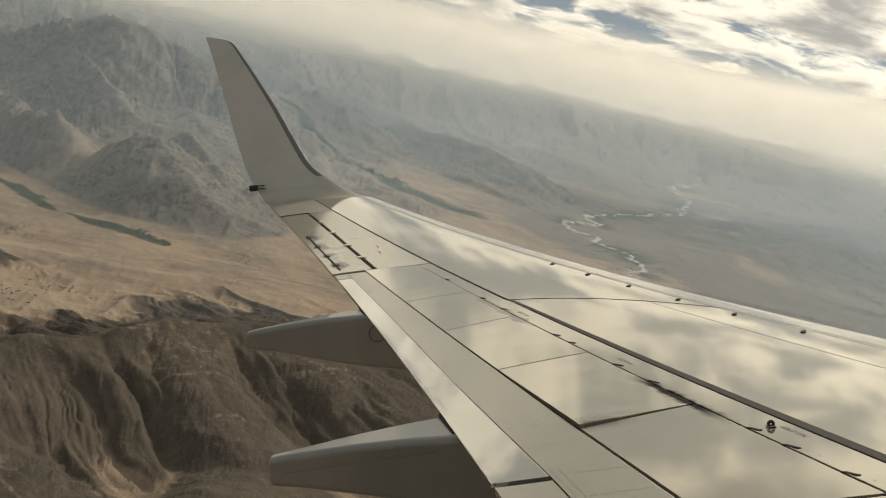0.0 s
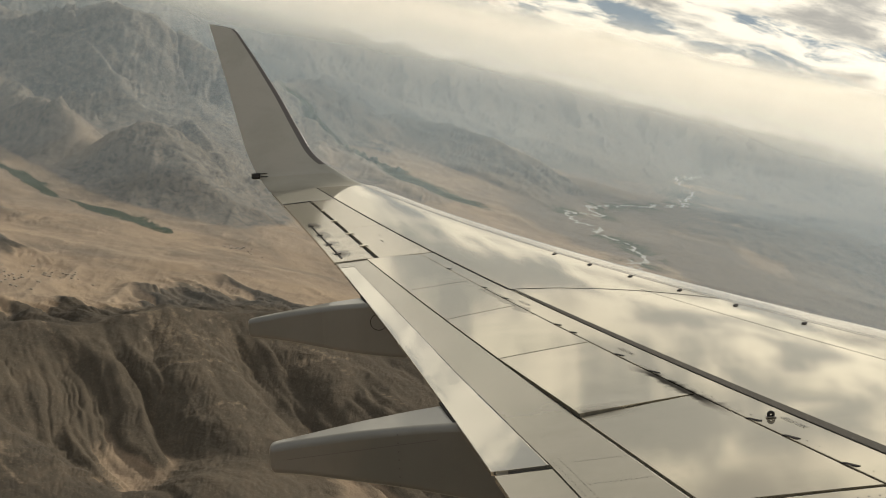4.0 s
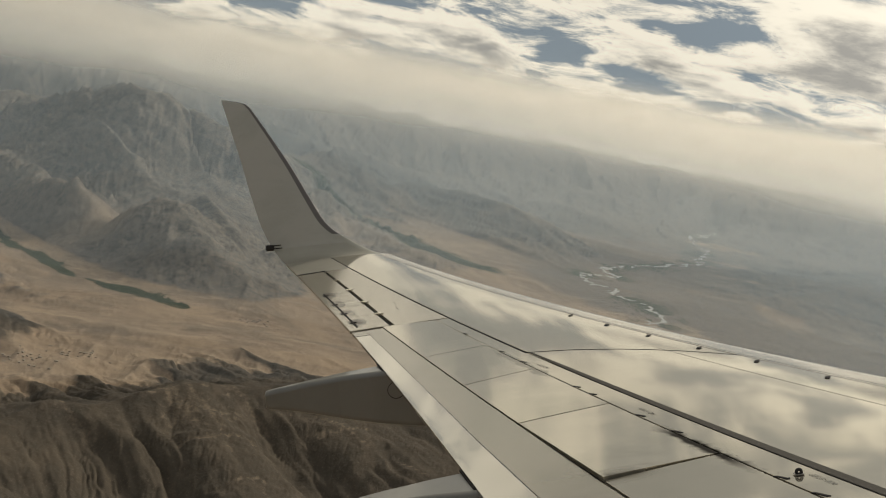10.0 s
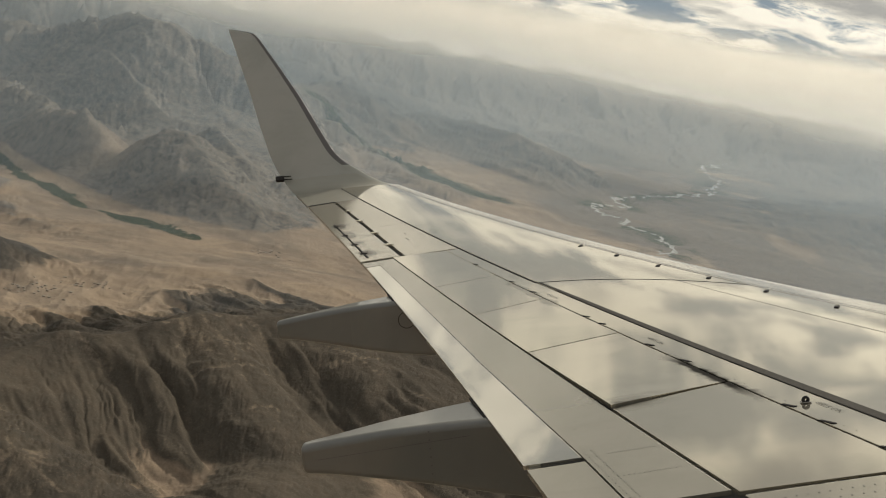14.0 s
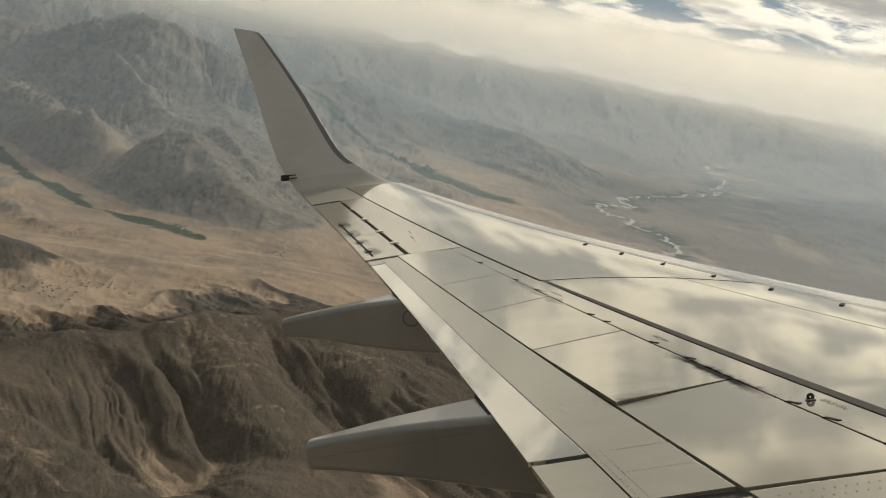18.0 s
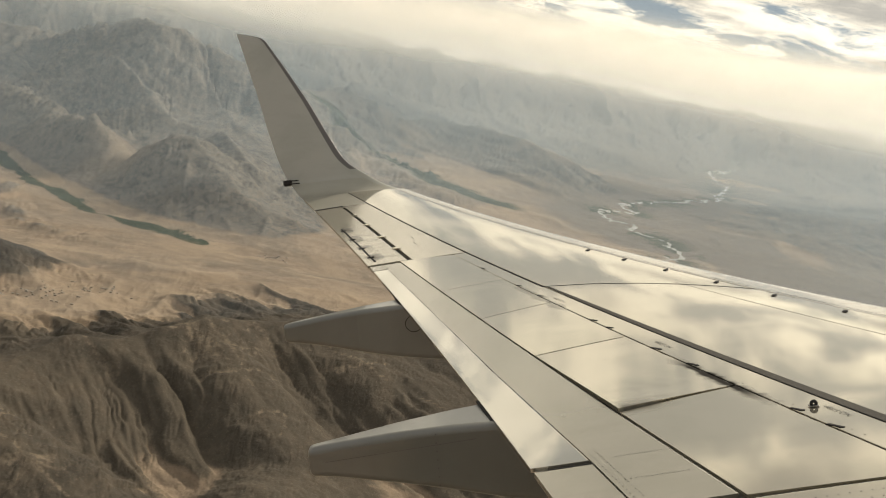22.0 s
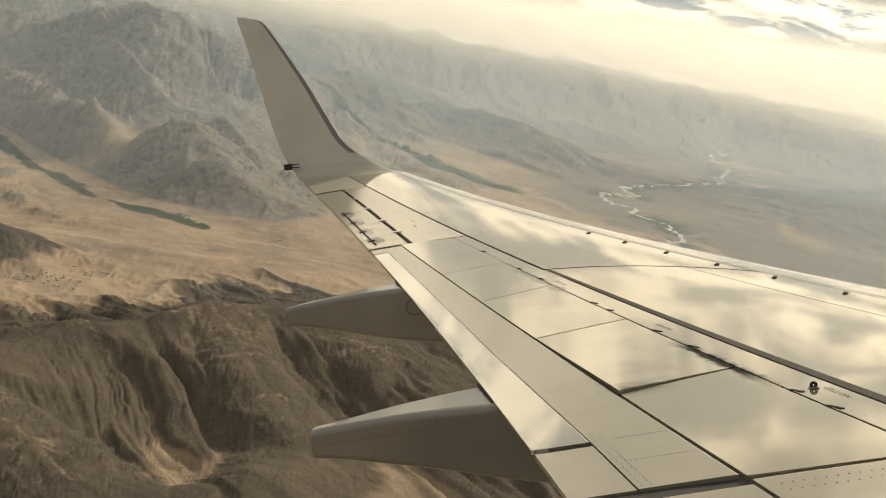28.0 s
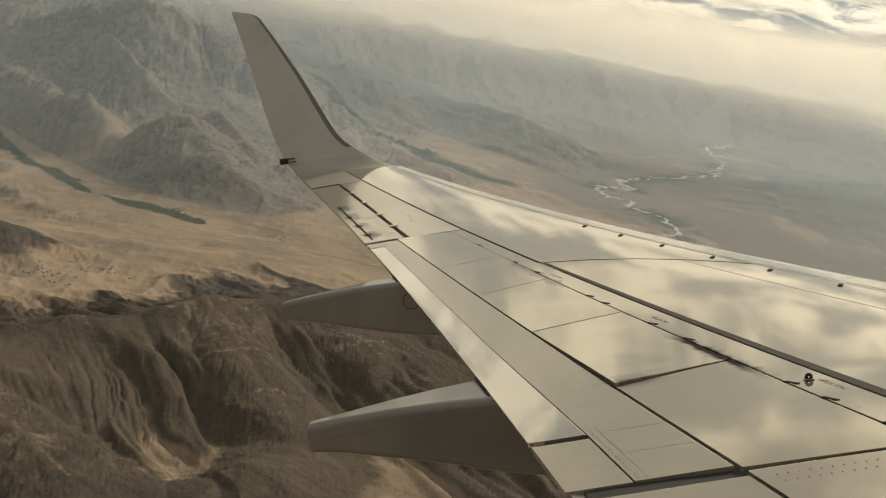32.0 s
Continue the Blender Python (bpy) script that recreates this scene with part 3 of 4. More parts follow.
    sheet("winglet_root", fs[5:], 1, paint_tip, "", 0, 11)
    sheet("winglet_outer_skin", fs, -1, paint_winglet)
    sheet("winglet_leading_edge", fs[:6], 1, edge_metal, "bare-metal leading edge, its dark ground reflection put into the colour", 14)
    sheet("winglet_root_edge", fs[:6], 1, paint_winglet, "", 0, 15)
    # dark strip paints the shading crease where the winglet rises
    verts, faces = [], []
    picks = [0.1 + 0.045 * k for k in range(21)]
    for f in picks:
        a, b = point(10, f, 1)[0], point(11, f, 1)[0]
        up = (b - a).cross(Vector((1, 0, 0))).normalized() * 0.002
        verts += [a + up, a.lerp(b, 0.5) + up]
    faces = [(2 * k, 2 * k + 1, 2 * k + 3, 2 * k + 2) for k in range(len(picks) - 1)]
    solid("winglet_root_seam", verts, faces, mark_and_crease_paint, wing)
    n = len(ss) - 1
    cap = [point(n, f, 1)[0] for f in fs] + [point(n, f, -1)[0] for f in reversed(fs[1:-1])]
    solid("winglet_tip_cap", cap, [tuple(range(len(cap)))], paint_winglet, wing)
    # tail light housing with two short wicks where the winglet starts
    y, z, a = section(0.43)
    bm = bmesh.new()
    bevelled_box(bm, pose(rear(0.45) - 0.02, y, z, math.degrees(a)), (0.13, 0.08, 0.085), 0.012)
    bevelled_box(bm, pose(rear(0.45) + 0.10, y - 0.03, z + 0.035, math.degrees(a)), (0.12, 0.015, 0.014), 0.004)
    bevelled_box(bm, pose(rear(0.45) + 0.10, y - 0.06, z - 0.01, math.degrees(a)), (0.16, 0.015, 0.014), 0.004)
    part("tail_light_housing", bm, dark_line, wing, "dark tail light housing")


def build_fairing(side_y, width, stations, seam_x):
    """A canoe-shaped flap track fairing: stations of x, top, bottom, half of them under the wing."""
    n = 20
    rings = []
    xs = [s[0] for s in stations][::-1]
    tops = [s[1] for s in stations][::-1]
    bots = [s[2] for s in stations][::-1]
    wid = [s[3] for s in stations][::-1]
    steps = 30
    for i in range(steps + 1):
        k = i / steps
        x = xs[0] + (xs[-1] - xs[0]) * (k ** 1.35)
        top, bot, w = np.interp(x, xs, tops), np.interp(x, xs, bots), np.interp(x, xs, wid) * width
        ring = []
        zc, h, mid = (top + bot) / 2, (top - bot) / 2, side_y + w * 0.5 + (width - w) * 0.08
        for cy, cz, r in ((1, 1, 0.05), (-1, 1, 0.045), (-1, -1, 0.05), (1, -1, 0.05)):
            r = min(r, 0.45 * w, 0.45 * h)
            half = w / 2 if cz > 0 else w * 0.44
            start = {(1, 1): 0, (-1, 1): 90, (-1, -1): 180, (1, -1): 270}[(cy, cz)]
            for q in range(5):
                a = radians(start + 22.5 * q)
                ring.append(Vector((x, mid + cy * (half - r) + r * math.cos(a), zc + cz * (h - r) + r * math.sin(a))))
        rings.append(ring)
    tail = sum(rings[0], Vector()) / n
    for back, share in ((0.012, 0.93), (0.022, 0.78)):
        rings.insert(0, [tail + (v - tail) * share - Vector((back, 0, 0)) for v in rings[0 if share > 0.9 else 1]])
    cut = min(range(len(rings)), key=lambda i: abs(rings[i][0].x - seam_x))
    holder = None
    for name, rows in (("flap_track_fairing", rings[cut:]), ("fairing_tail", rings[:cut + 1])):
        verts = [v for r in rows for v in r]
        faces = [(i * n + q, i * n + (q + 1) % n, (i + 1) * n + (q + 1) % n, (i + 1) * n + q) for i in range(len(rows) - 1) for q in range(n)]
        soft = {k for k in range(len(faces)) if k % n % 5 != 4}
        if name == "fairing_tail":
            faces.append(tuple(range(n - 1, -1, -1)))
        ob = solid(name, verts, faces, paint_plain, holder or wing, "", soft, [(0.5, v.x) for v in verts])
        if holder is None:
            holder = ob
    return holder


def build_fairings():
    # x, top, bottom, share of the width
    far = build_fairing(10.70, 0.34, ((1.2, 0.10, -0.44, 1.0), (0.4, 0.10, -0.46, 1.0), (-0.34, 0.118, -0.445, 1.0), (-0.73, 0.122, -0.385, 0.97),
                        (-1.03, 0.108, -0.32, 0.72), (-1.46, 0.066, -0.212, 0.42), (-1.72, 0.032, -0.162, 0.30), (-1.77, 0.022, -0.155, 0.26)), -1.05)
    near = build_fairing(7.50, 0.46, ((1.4, -0.03, -0.64, 1.0), (0.6, 0.0, -0.60, 1.0), (0.05, 0.012, -0.49, 1.0), (-0.225, 0.006, -0.42, 0.80),
                         (-0.543, -0.012, -0.355, 0.58), (-0.90, -0.046, -0.288, 0.34), (-1.04, -0.062, -0.268, 0.28), (-1.085, -0.070, -0.262, 0.26)), -0.30)
    # dark gaps where the fairing tails meet the flap
    plate("fairing_gap", quad(1.002, 1.010, 1.002, 1.010, 11.00, 10.74), dark_line, 2, 1, 0.0, 0.01, -0.006, "", far)
    plate("fairing_gap", quad(1.002, 1.010, 1.002, 1.010, 7.93, 7.55), dark_line, 2, 1, 0.0, 0.01, -0.006, "", near)
    # round inspection cover on the far fairing's side
    verts, faces = [], []
    for i in range(28):
        a = 2 * math.pi * i / 28
        for rad in (0.074, 0.081):
            verts.append((-0.567 + rad * math.cos(a), 10.696, -0.062 + rad * math.sin(a)))
    faces = [(2 * i, 2 * i + 1, (2 * i + 3) % 56, (2 * i + 2) % 56) for i in range(28)]
    solid("inspection_cover_rim", verts, faces, dark_line, far, "", set())
    # a panel line and its fasteners on the near fairing's side
    verts, faces = [], []
    for i in range(24):
        x = -1.0 + 0.95 * i / 23
        z = -0.155 + 0.075 * i / 23
        verts += [(x, 7.497, z), (x, 7.497, z + 0.004)]
        if i:
            k = 2 * i
            faces.append((k - 2, k, k + 1, k - 1))
    for i in range(7):
        k = len(verts)
        for q in range(6):
            verts.append((-0.30 + 0.006 * math.cos(q * math.pi / 3), 7.496, -0.03 - 0.055 * i + 0.006 * math.sin(q * math.pi / 3)))
        faces.append(tuple(range(k, k + 6)))
    solid("panel_line", verts, faces, mark_and_crease_paint, near, "", set())
    return far, near


def ring_fitting():
    """Tie-down ring on the upper side, with its base and faded lettering round it."""
    p = upper(0.606, 7.02)
    bm = bmesh.new()
    bevelled_box(bm, Matrix.Translation(p + Vector((0, 0, 0.006))), (0.055, 0.035, 0.006), 0.002)
    base = part("tie_down_fitting", bm, steel, wing, "small steel ring fitting")
    verts, faces = [], []
    R, r, m, n = 0.014, 0.0095, 20, 8
    for i in range(m):
        a = 2 * math.pi * i / m
        for j in range(n):
            b = 2 * math.pi * j / n
            d = R + r * math.cos(b)
            verts.append(p + Vector((d * math.cos(a), r * math.sin(b), 0.018 + d * math.sin(a))))
    for i in range(m):
        for j in range(n):
            faces.append((i * n + j, ((i + 1) % m) * n + j, ((i + 1) % m) * n + (j + 1) % n, i * n + (j + 1) % n))
    solid("ring", verts, faces, inner_mat, base)


def stencil(words, f, y, size):
    """Faded stencilled words laid on the skin, read from ahead of the wing: they run outboard, their heads aft."""
    curve = bpy.data.curves.new("stencil", "FONT")
    curve.body, curve.size, curve.resolution_u = words, size, 2
    draft = new("stencil", curve)
    bpy.context.view_layer.update()
    flat_words = draft.to_mesh()
    chord = lead(y) - trail(y)
    verts = [upper(f + v.co.y / chord, y + v.co.x, 0.003) for v in flat_words.vertices]
    faces = [tuple(p.vertices) for p in flat_words.polygons]
    draft.to_mesh_clear()
    bpy.data.objects.remove(draft)
    bpy.data.curves.remove(curve)
    return solid("stencilled_words", verts, faces, mark_and_crease_paint, wing, "faded stencilled words NO STEP", set())


def build_details():
    # dark flush vents behind the slats
    for y in (11.96, 11.39, 10.81, 10.19, 9.58, 8.94, 8.2):
        p = upper(0.152, y)
        bm = bmesh.new()
        bevelled_box(bm, Matrix.Translation(p) @ pose(0, 0, 0.004, 0, 0, -32), (0.034, 0.058, 0.008), 0.0035)
        part("skin_vent", bm, dark_line, wing, "small dark vent fitting")
    # hinge fittings along the spoilers
    for y, w in ((11.6, 0.05), (10.75, 0.05), (10.3, 0.06), (9.35, 0.06), (9.1, 0.05), (8.45, 0.07), (8.02, 0.08), (7.02, 0.07), (6.72, 0.08), (6.3, 0.07)):
        plate("hinge_fitting", quad(HINGE - 0.004, HINGE + 0.001, HINGE - 0.011, HINGE - 0.006, y + w * 0.35, y - w * 0.55), dark_line, 2, 1, 0.0, 0.005, 0.004)
    ring_fitting()
    # rows of fasteners on the flap
    verts, faces = [], []
    spots = []
    for i in range(16):
        spots.append((0.925, 6.12 + i * 0.045))
        spots.append((0.915, 6.12 + i * 0.045))
    for i in range(14):
        spots.append((0.90 - i * 0.0052, 6.72))
        spots.append((0.915 - i * 0.006, 6.42))
        spots.append((0.66 + i * 0.011, 5.93))
        spots.append((0.66 + i * 0.011, 5.86))
    for i in range(40):
        if i % 5 < 2:
            spots.append((0.622, 4.3 + i * 0.09))
    for f, y in spots:
        c = upper(f, y, 0.001)
        k = len(verts)
        for q in range(6):
            a = q * math.pi / 3
            verts.append(c + Vector((0.0048 * math.cos(a), 0.0048 * math.sin(a), 0)))
        verts.append(c + Vector((0, 0, 0.002)))
        faces += [(k + q, k + (q + 1) % 6, k + 6) for q in range(6)]
    tagged(solid("fastener", verts, faces, mark_and_crease_paint, wing), kind="stuff")
    # worn lettering, too faded to read
    for f, y, size in ((0.589, 6.82, 0.047), (0.602, 8.42, 0.045), (0.603, 9.98, 0.045)):
        stencil("NO STEP", f, y, size)
    marks = ((0.67, 13.5, 3), (0.70, 13.2, 3), (0.66, 14.6, 2))
    for f, y, count in marks:
        for k in range(count):
            yy = y + 0.034 * (k - count / 2)
            plate("faded_marking", quad(f, f + 0.006, f, f + 0.006, yy + 0.011, yy - 0.011), mark_and_crease_paint, 1, 1, 0.0, 0.0015, 0.002)

    def faint(u, v):
        y = 10.3 * (1 - u) + 3.0 * u
        return 0.245 + 0.02 * u + (v - 0.5) * 0.0003, y
    plate("skin_seam", faint, seam_paint, 20, 1, 0.0, 0.0015, 0.0015)


def build_cabin_wall():
    """The side of the fuselage, with the one window that the camera looks out of."""
    zc, radius, thick = 1.72, 1.88, 0.06
    xs = sorted(set([-7 + 0.5 * i for i in range(31)]) | {-0.17, 0.17})
    angles = sorted(set(range(-84, 85, 6)) | {4.0, 17.0})
    for name, r, inward in (("fuselage_wall", radius, False), ("cabin_lining", radius - thick, True)):
        verts, faces = [], []
        for x in xs:
            for a in angles:
                verts.append((x, r * math.cos(radians(a)), zc + r * math.sin(radians(a))))
        n = len(angles)
        for i in range(len(xs) - 1):
            for j in range(n - 1):
                if xs[i] >= -0.18 and xs[i + 1] <= 0.18 and angles[j] >= 3.9 and angles[j + 1] <= 17.1:
                    continue
                a = i * n + j
                faces.append((a, a + 1, a + n + 1, a + n) if inward else (a, a + n, a + n + 1, a + 1))
        ob = tagged(solid(name, verts, faces, hull_paint), "plain white aircraft side wall with a window opening", "wall", kind="structure")
        ob.matrix_world = CLIMB
    verts, faces = [], []
    for x, a in ((-0.17, 4), (0.17, 4), (0.17, 17), (-0.17, 17)):
        for r in (radius, radius - thick):
            verts.append((x, r * math.cos(radians(a)), zc + r * math.sin(radians(a))))
    for k in range(4):
        b = (k + 1) % 4
        faces.append((2 * k, 2 * k + 1, 2 * b + 1, 2 * b))
    ob = tagged(solid("window_1", verts, faces, hull_paint, None, "", set()), "open window reveal in the cabin wall", "window", kind="structure")
    ob.matrix_world = CLIMB


build_cabin_wall()
build_shell()
build_slats()
build_skin()
build_moving_surfaces()
build_winglet()
build_fairings()
build_details()


# ---- the land below: one sheet from under the aeroplane to the horizon ----
FLOOR = -300.0


def lattice(ix, iy, seed):
    h = (ix.astype(np.int64) * 374761393 + iy.astype(np.int64) * 668265263 + seed * 974634777) & 0x7FFFFFFF
    h = ((h ^ (h >> 13)) * 1274126177) & 0x7FFFFFFF
    return ((h ^ (h >> 16)) & 0xFFFF) / 65535.0


def soft_noise(x, y, seed):
    ix, iy = np.floor(x), np.floor(y)
    fx, fy = x - ix, y - iy
    fx, fy = fx * fx * fx * (fx * (fx * 6 - 15) + 10), fy * fy * fy * (fy * (fy * 6 - 15) + 10)
    a, b = lattice(ix, iy, seed), lattice(ix + 1, iy, seed)
    c, d = lattice(ix, iy + 1, seed), lattice(ix + 1, iy + 1, seed)
    return (a * (1 - fx) + b * fx) * (1 - fy) + (c * (1 - fx) + d * fx) * fy


def fractal(x, y, seed, octaves=5, gain=0.5):
    total, amp, norm = 0.0, 1.0, 0.0
    for o in range(octaves):
        total = total + amp * soft_noise(x * 2.03 ** o + 17.3 * o, y * 2.03 ** o - 9.1 * o, seed + o)
        norm += amp
        amp *= gain
    return total / norm


def ridged(x, y, seed, octaves=5, gain=0.55):
    total, amp, norm, prev = 0.0, 1.0, 0.0, 1.0
    for o in range(octaves):
        n = 1 - np.abs(2 * soft_noise(x * 2.07 ** o + 5.7 * o, y * 2.07 ** o + 3.3 * o, seed + o) - 1)
        n = n * n
        total = total + amp * n * prev
        norm += amp
        prev = n
        amp *= gain
    return total / norm


def to_line(x, y, points):
    """Distance to a line of points (x, y, ...) and the further values carried along it."""
    best = np.full(x.shape, 1e9)
    extra, along, done = np.zeros(x.shape), np.zeros(x.shape), 0.0
    for p, q in zip(points, points[1:]):
        dx, dy = q[0] - p[0], q[1] - p[1]
        k = np.clip(((x - p[0]) * dx + (y - p[1]) * dy) / (dx * dx + dy * dy), 0, 1)
        d = np.hypot(x - p[0] - k * dx, y - p[1] - k * dy)
        near = d < best
        best = np.where(near, d, best)
        if len(p) > 2:
            extra = np.where(near, p[2] + k * (q[2] - p[2]), extra)
        length = math.hypot(dx, dy)
        along = np.where(near, done + k * length, along)
        done += length
    return best, extra, along


# ridges: width, then x, y, height along each crest
RIDGES = (
    # the mountain beyond the near valley, its crest and spurs
    (300, ((-990, 1825, 133), (-730, 1598, 126), (-578, 1491, 115), (-448, 1438, 101), (-371, 1433, 87), (-296, 1346, 59), (-246, 1314, 34), (-189, 1273, 6))),
    (150, ((-452, 1453, 99), (-462, 1458, 59), (-485, 1377, 11))),
    (130, ((-371, 1433, 87), (-346, 1321, 53), (-337, 1248, 28), (-335, 1227, 4))),
    (120, ((-296, 1346, 59), (-271, 1322, 28), (-247, 1267, 4))),
    (100, ((-329, 1374, 73), (-301, 1315, 39), (-291, 1263, 4))),
    (160, ((-587, 1515, 112), (-584, 1499, 62), (-584, 1412, 8))),
    (160, ((-742, 1625, 123), (-713, 1534, 70), (-701, 1484, 7))),
    # the higher ridge behind it
    (460, ((-1900, 2900, 250), (-1500, 2600, 225), (-1060, 2300, 175), (-931, 2300, 168), (-793, 2250, 140), (-619, 2150, 112), (-444, 1950, 76), (-322, 1800, 58), (-193, 1545, 5))),
    (150, ((-348, 1532, 112), (-294, 1465, 77), (-248, 1433, 39), (-194, 1391, 6))),
    (180, ((-654, 1922, 132), (-561, 1849, 99), (-520, 1830, 66))),
    # the ridge above the far oasis
    (380, ((-761, 2308, 230), (-620, 2053, 218), (-560, 2172, 207), (-505, 2157, 185), (-422, 2159, 157), (-408, 2365, 140), (-369, 2572, 118), (-290, 2816, 106), (-200, 2751, 84), (-123, 2812, 56), (-87, 2757, 4))),
    (170, ((-278, 2701, 114), (-240, 2564, 48), (-202, 2413, 5))),
    (190, ((-431, 2204, 154), (-399, 2302, 66), (-322, 2377, 7))),
    (150, ((-195, 2675, 90), (-153, 2583, 48), (-111, 2506, 5))),
    # low dark hills across the far valley
    (240, ((-76, 2726, 81), (33, 2748, 84), (110, 2675, 86), (211, 2564, 81), (281, 2378, 65), (322, 2292, 38), (393, 2285, 4))),
    (140, ((111, 2700, 84), (86, 2467, 32), (77, 2393, 4))),
    (130, ((211, 2564, 81), (220, 2332, 32), (205, 2229, 4))),
    (110, ((-187, 2120, 21), (-81, 1971, 33), (14, 1839, 27), (105, 1851, 4))),
    (220, ((364, 3339, 50), (464, 3237, 60), (551, 3176, 46), (699, 3325, 5))),
    (420, ((804, 3693, 80), (1098, 3793, 75), (1327, 3949, 45), (1660, 4522, 5))),
    (380, ((1800, 3300, 110), (1432, 2975, 70), (1112, 2503, 60), (810, 2111, 30), (724, 2014, 3))),
    (420, ((-475, 2950, 150), (-319, 3000, 120), (-166, 3150, 95), (1, 3300, 80), (164, 3500, 50))),
    (460, ((168, 3890, 105), (398, 3969, 95), (596, 3751, 80), (950, 4379, 50))),
    # the snowy range at the edge of sight
    (1400, ((-4300, 1800, 340), (-3400, 2900, 330), (-2300, 3800, 322), (-1200, 4300, 296), (0, 4600, 258), (1000, 4600, 246), (2200, 4250, 244), (3600, 2900, 260), (4400, 1500, 300))),
    (620, ((-2105, 2743, 290), (-1712, 3023, 300), (-1325, 3224, 296), (-1239, 3261, 302), (-1180, 3283, 312), (-1053, 3329, 286), (-862, 3408, 284), (-690, 3460, 272), (-477, 3607, 276), (-291, 3739, 240), (60, 3861, 200), (350, 3860, 140), (600, 3800, 60))),
    # the bare brown hill under the aeroplane: its crest, then the ribs that run down from it
    (240, ((-302, 552, 46), (-279, 585, 48), (-263, 610, 50), (-248, 655, 50), (-235, 682, 50), (-214, 684, 50), (-196, 704, 51), (-175, 721, 52), (-153, 750, 53), (-122, 777, 52), (-80, 812, 52), (-33, 832, 52), (30, 804, 52), (76, 743, 50))),
    (80, ((-158, 743, 52), (-115, 681, 44), (-80, 633, 35), (-51, 609, 24), (-32, 587, 12))),
    (89, ((-250, 542, 42), (-222, 524, 39), (-194, 506, 35), (-166, 491, 29), (-141, 482, 22))),
    (76, ((-86, 506, 20), (-77, 509, 26), (-66, 529, 28), (-59, 567, 22))),
    (80, ((-80, 812, 52), (-36, 753, 44), (0, 723, 33), (34, 702, 20))),
    # dark outcrops on the plain
    (130, ((-700, 820, 60), (-511, 914, 46), (-456, 953, 44), (-428, 967, 34), (-402, 989, 18), (-391, 1016, 3))),
    (30, ((-384, 924, 10), (-368, 932, 6))),
)
GREEN_VALLEY = ((-900, 1720), (-760, 1600), (-677, 1508), (-572, 1368), (-492, 1287), (-436, 1238), (-386, 1221), (-325, 1206), (-280, 1190))
FAR_WASH = ((-82, 2670), (9, 2358), (60, 2290), (129, 2247), (200, 2180))
FAR_OASIS = ((-330, 2480), (-267, 2385), (-142, 2208), (-34, 2079), (51, 1986), (129, 1901))
RIVER = ((1140, 3867), (1040, 3600), (897, 3323), (880, 3150), (852, 2947), (749, 2646), (632, 2514), (513, 2339), (419, 2220), (428, 2120), (347, 2069), (345, 1968), (387, 1980), (390, 1866), (449, 1828), (443, 1711), (394, 1565))
PALE_FAN = ((-539, 1649), (-500, 1560), (-449, 1531), (-470, 1450), (-481, 1401))
RIGHT_FLATS = ((230, 2480), (420, 2700), (560, 2850), (700, 2950))
PALE_FLATS = ((-177, 2060), (-69, 1877), (82, 1759), (200, 1720))
ROADS = (((-310, 1190), (-170, 1170), (-20, 1210), (150, 1280), (400, 1330)), ((-430, 860), (-330, 880), (-250, 1000), (-230, 1180)), ((-520, 760), (-380, 800), (-300, 870)))


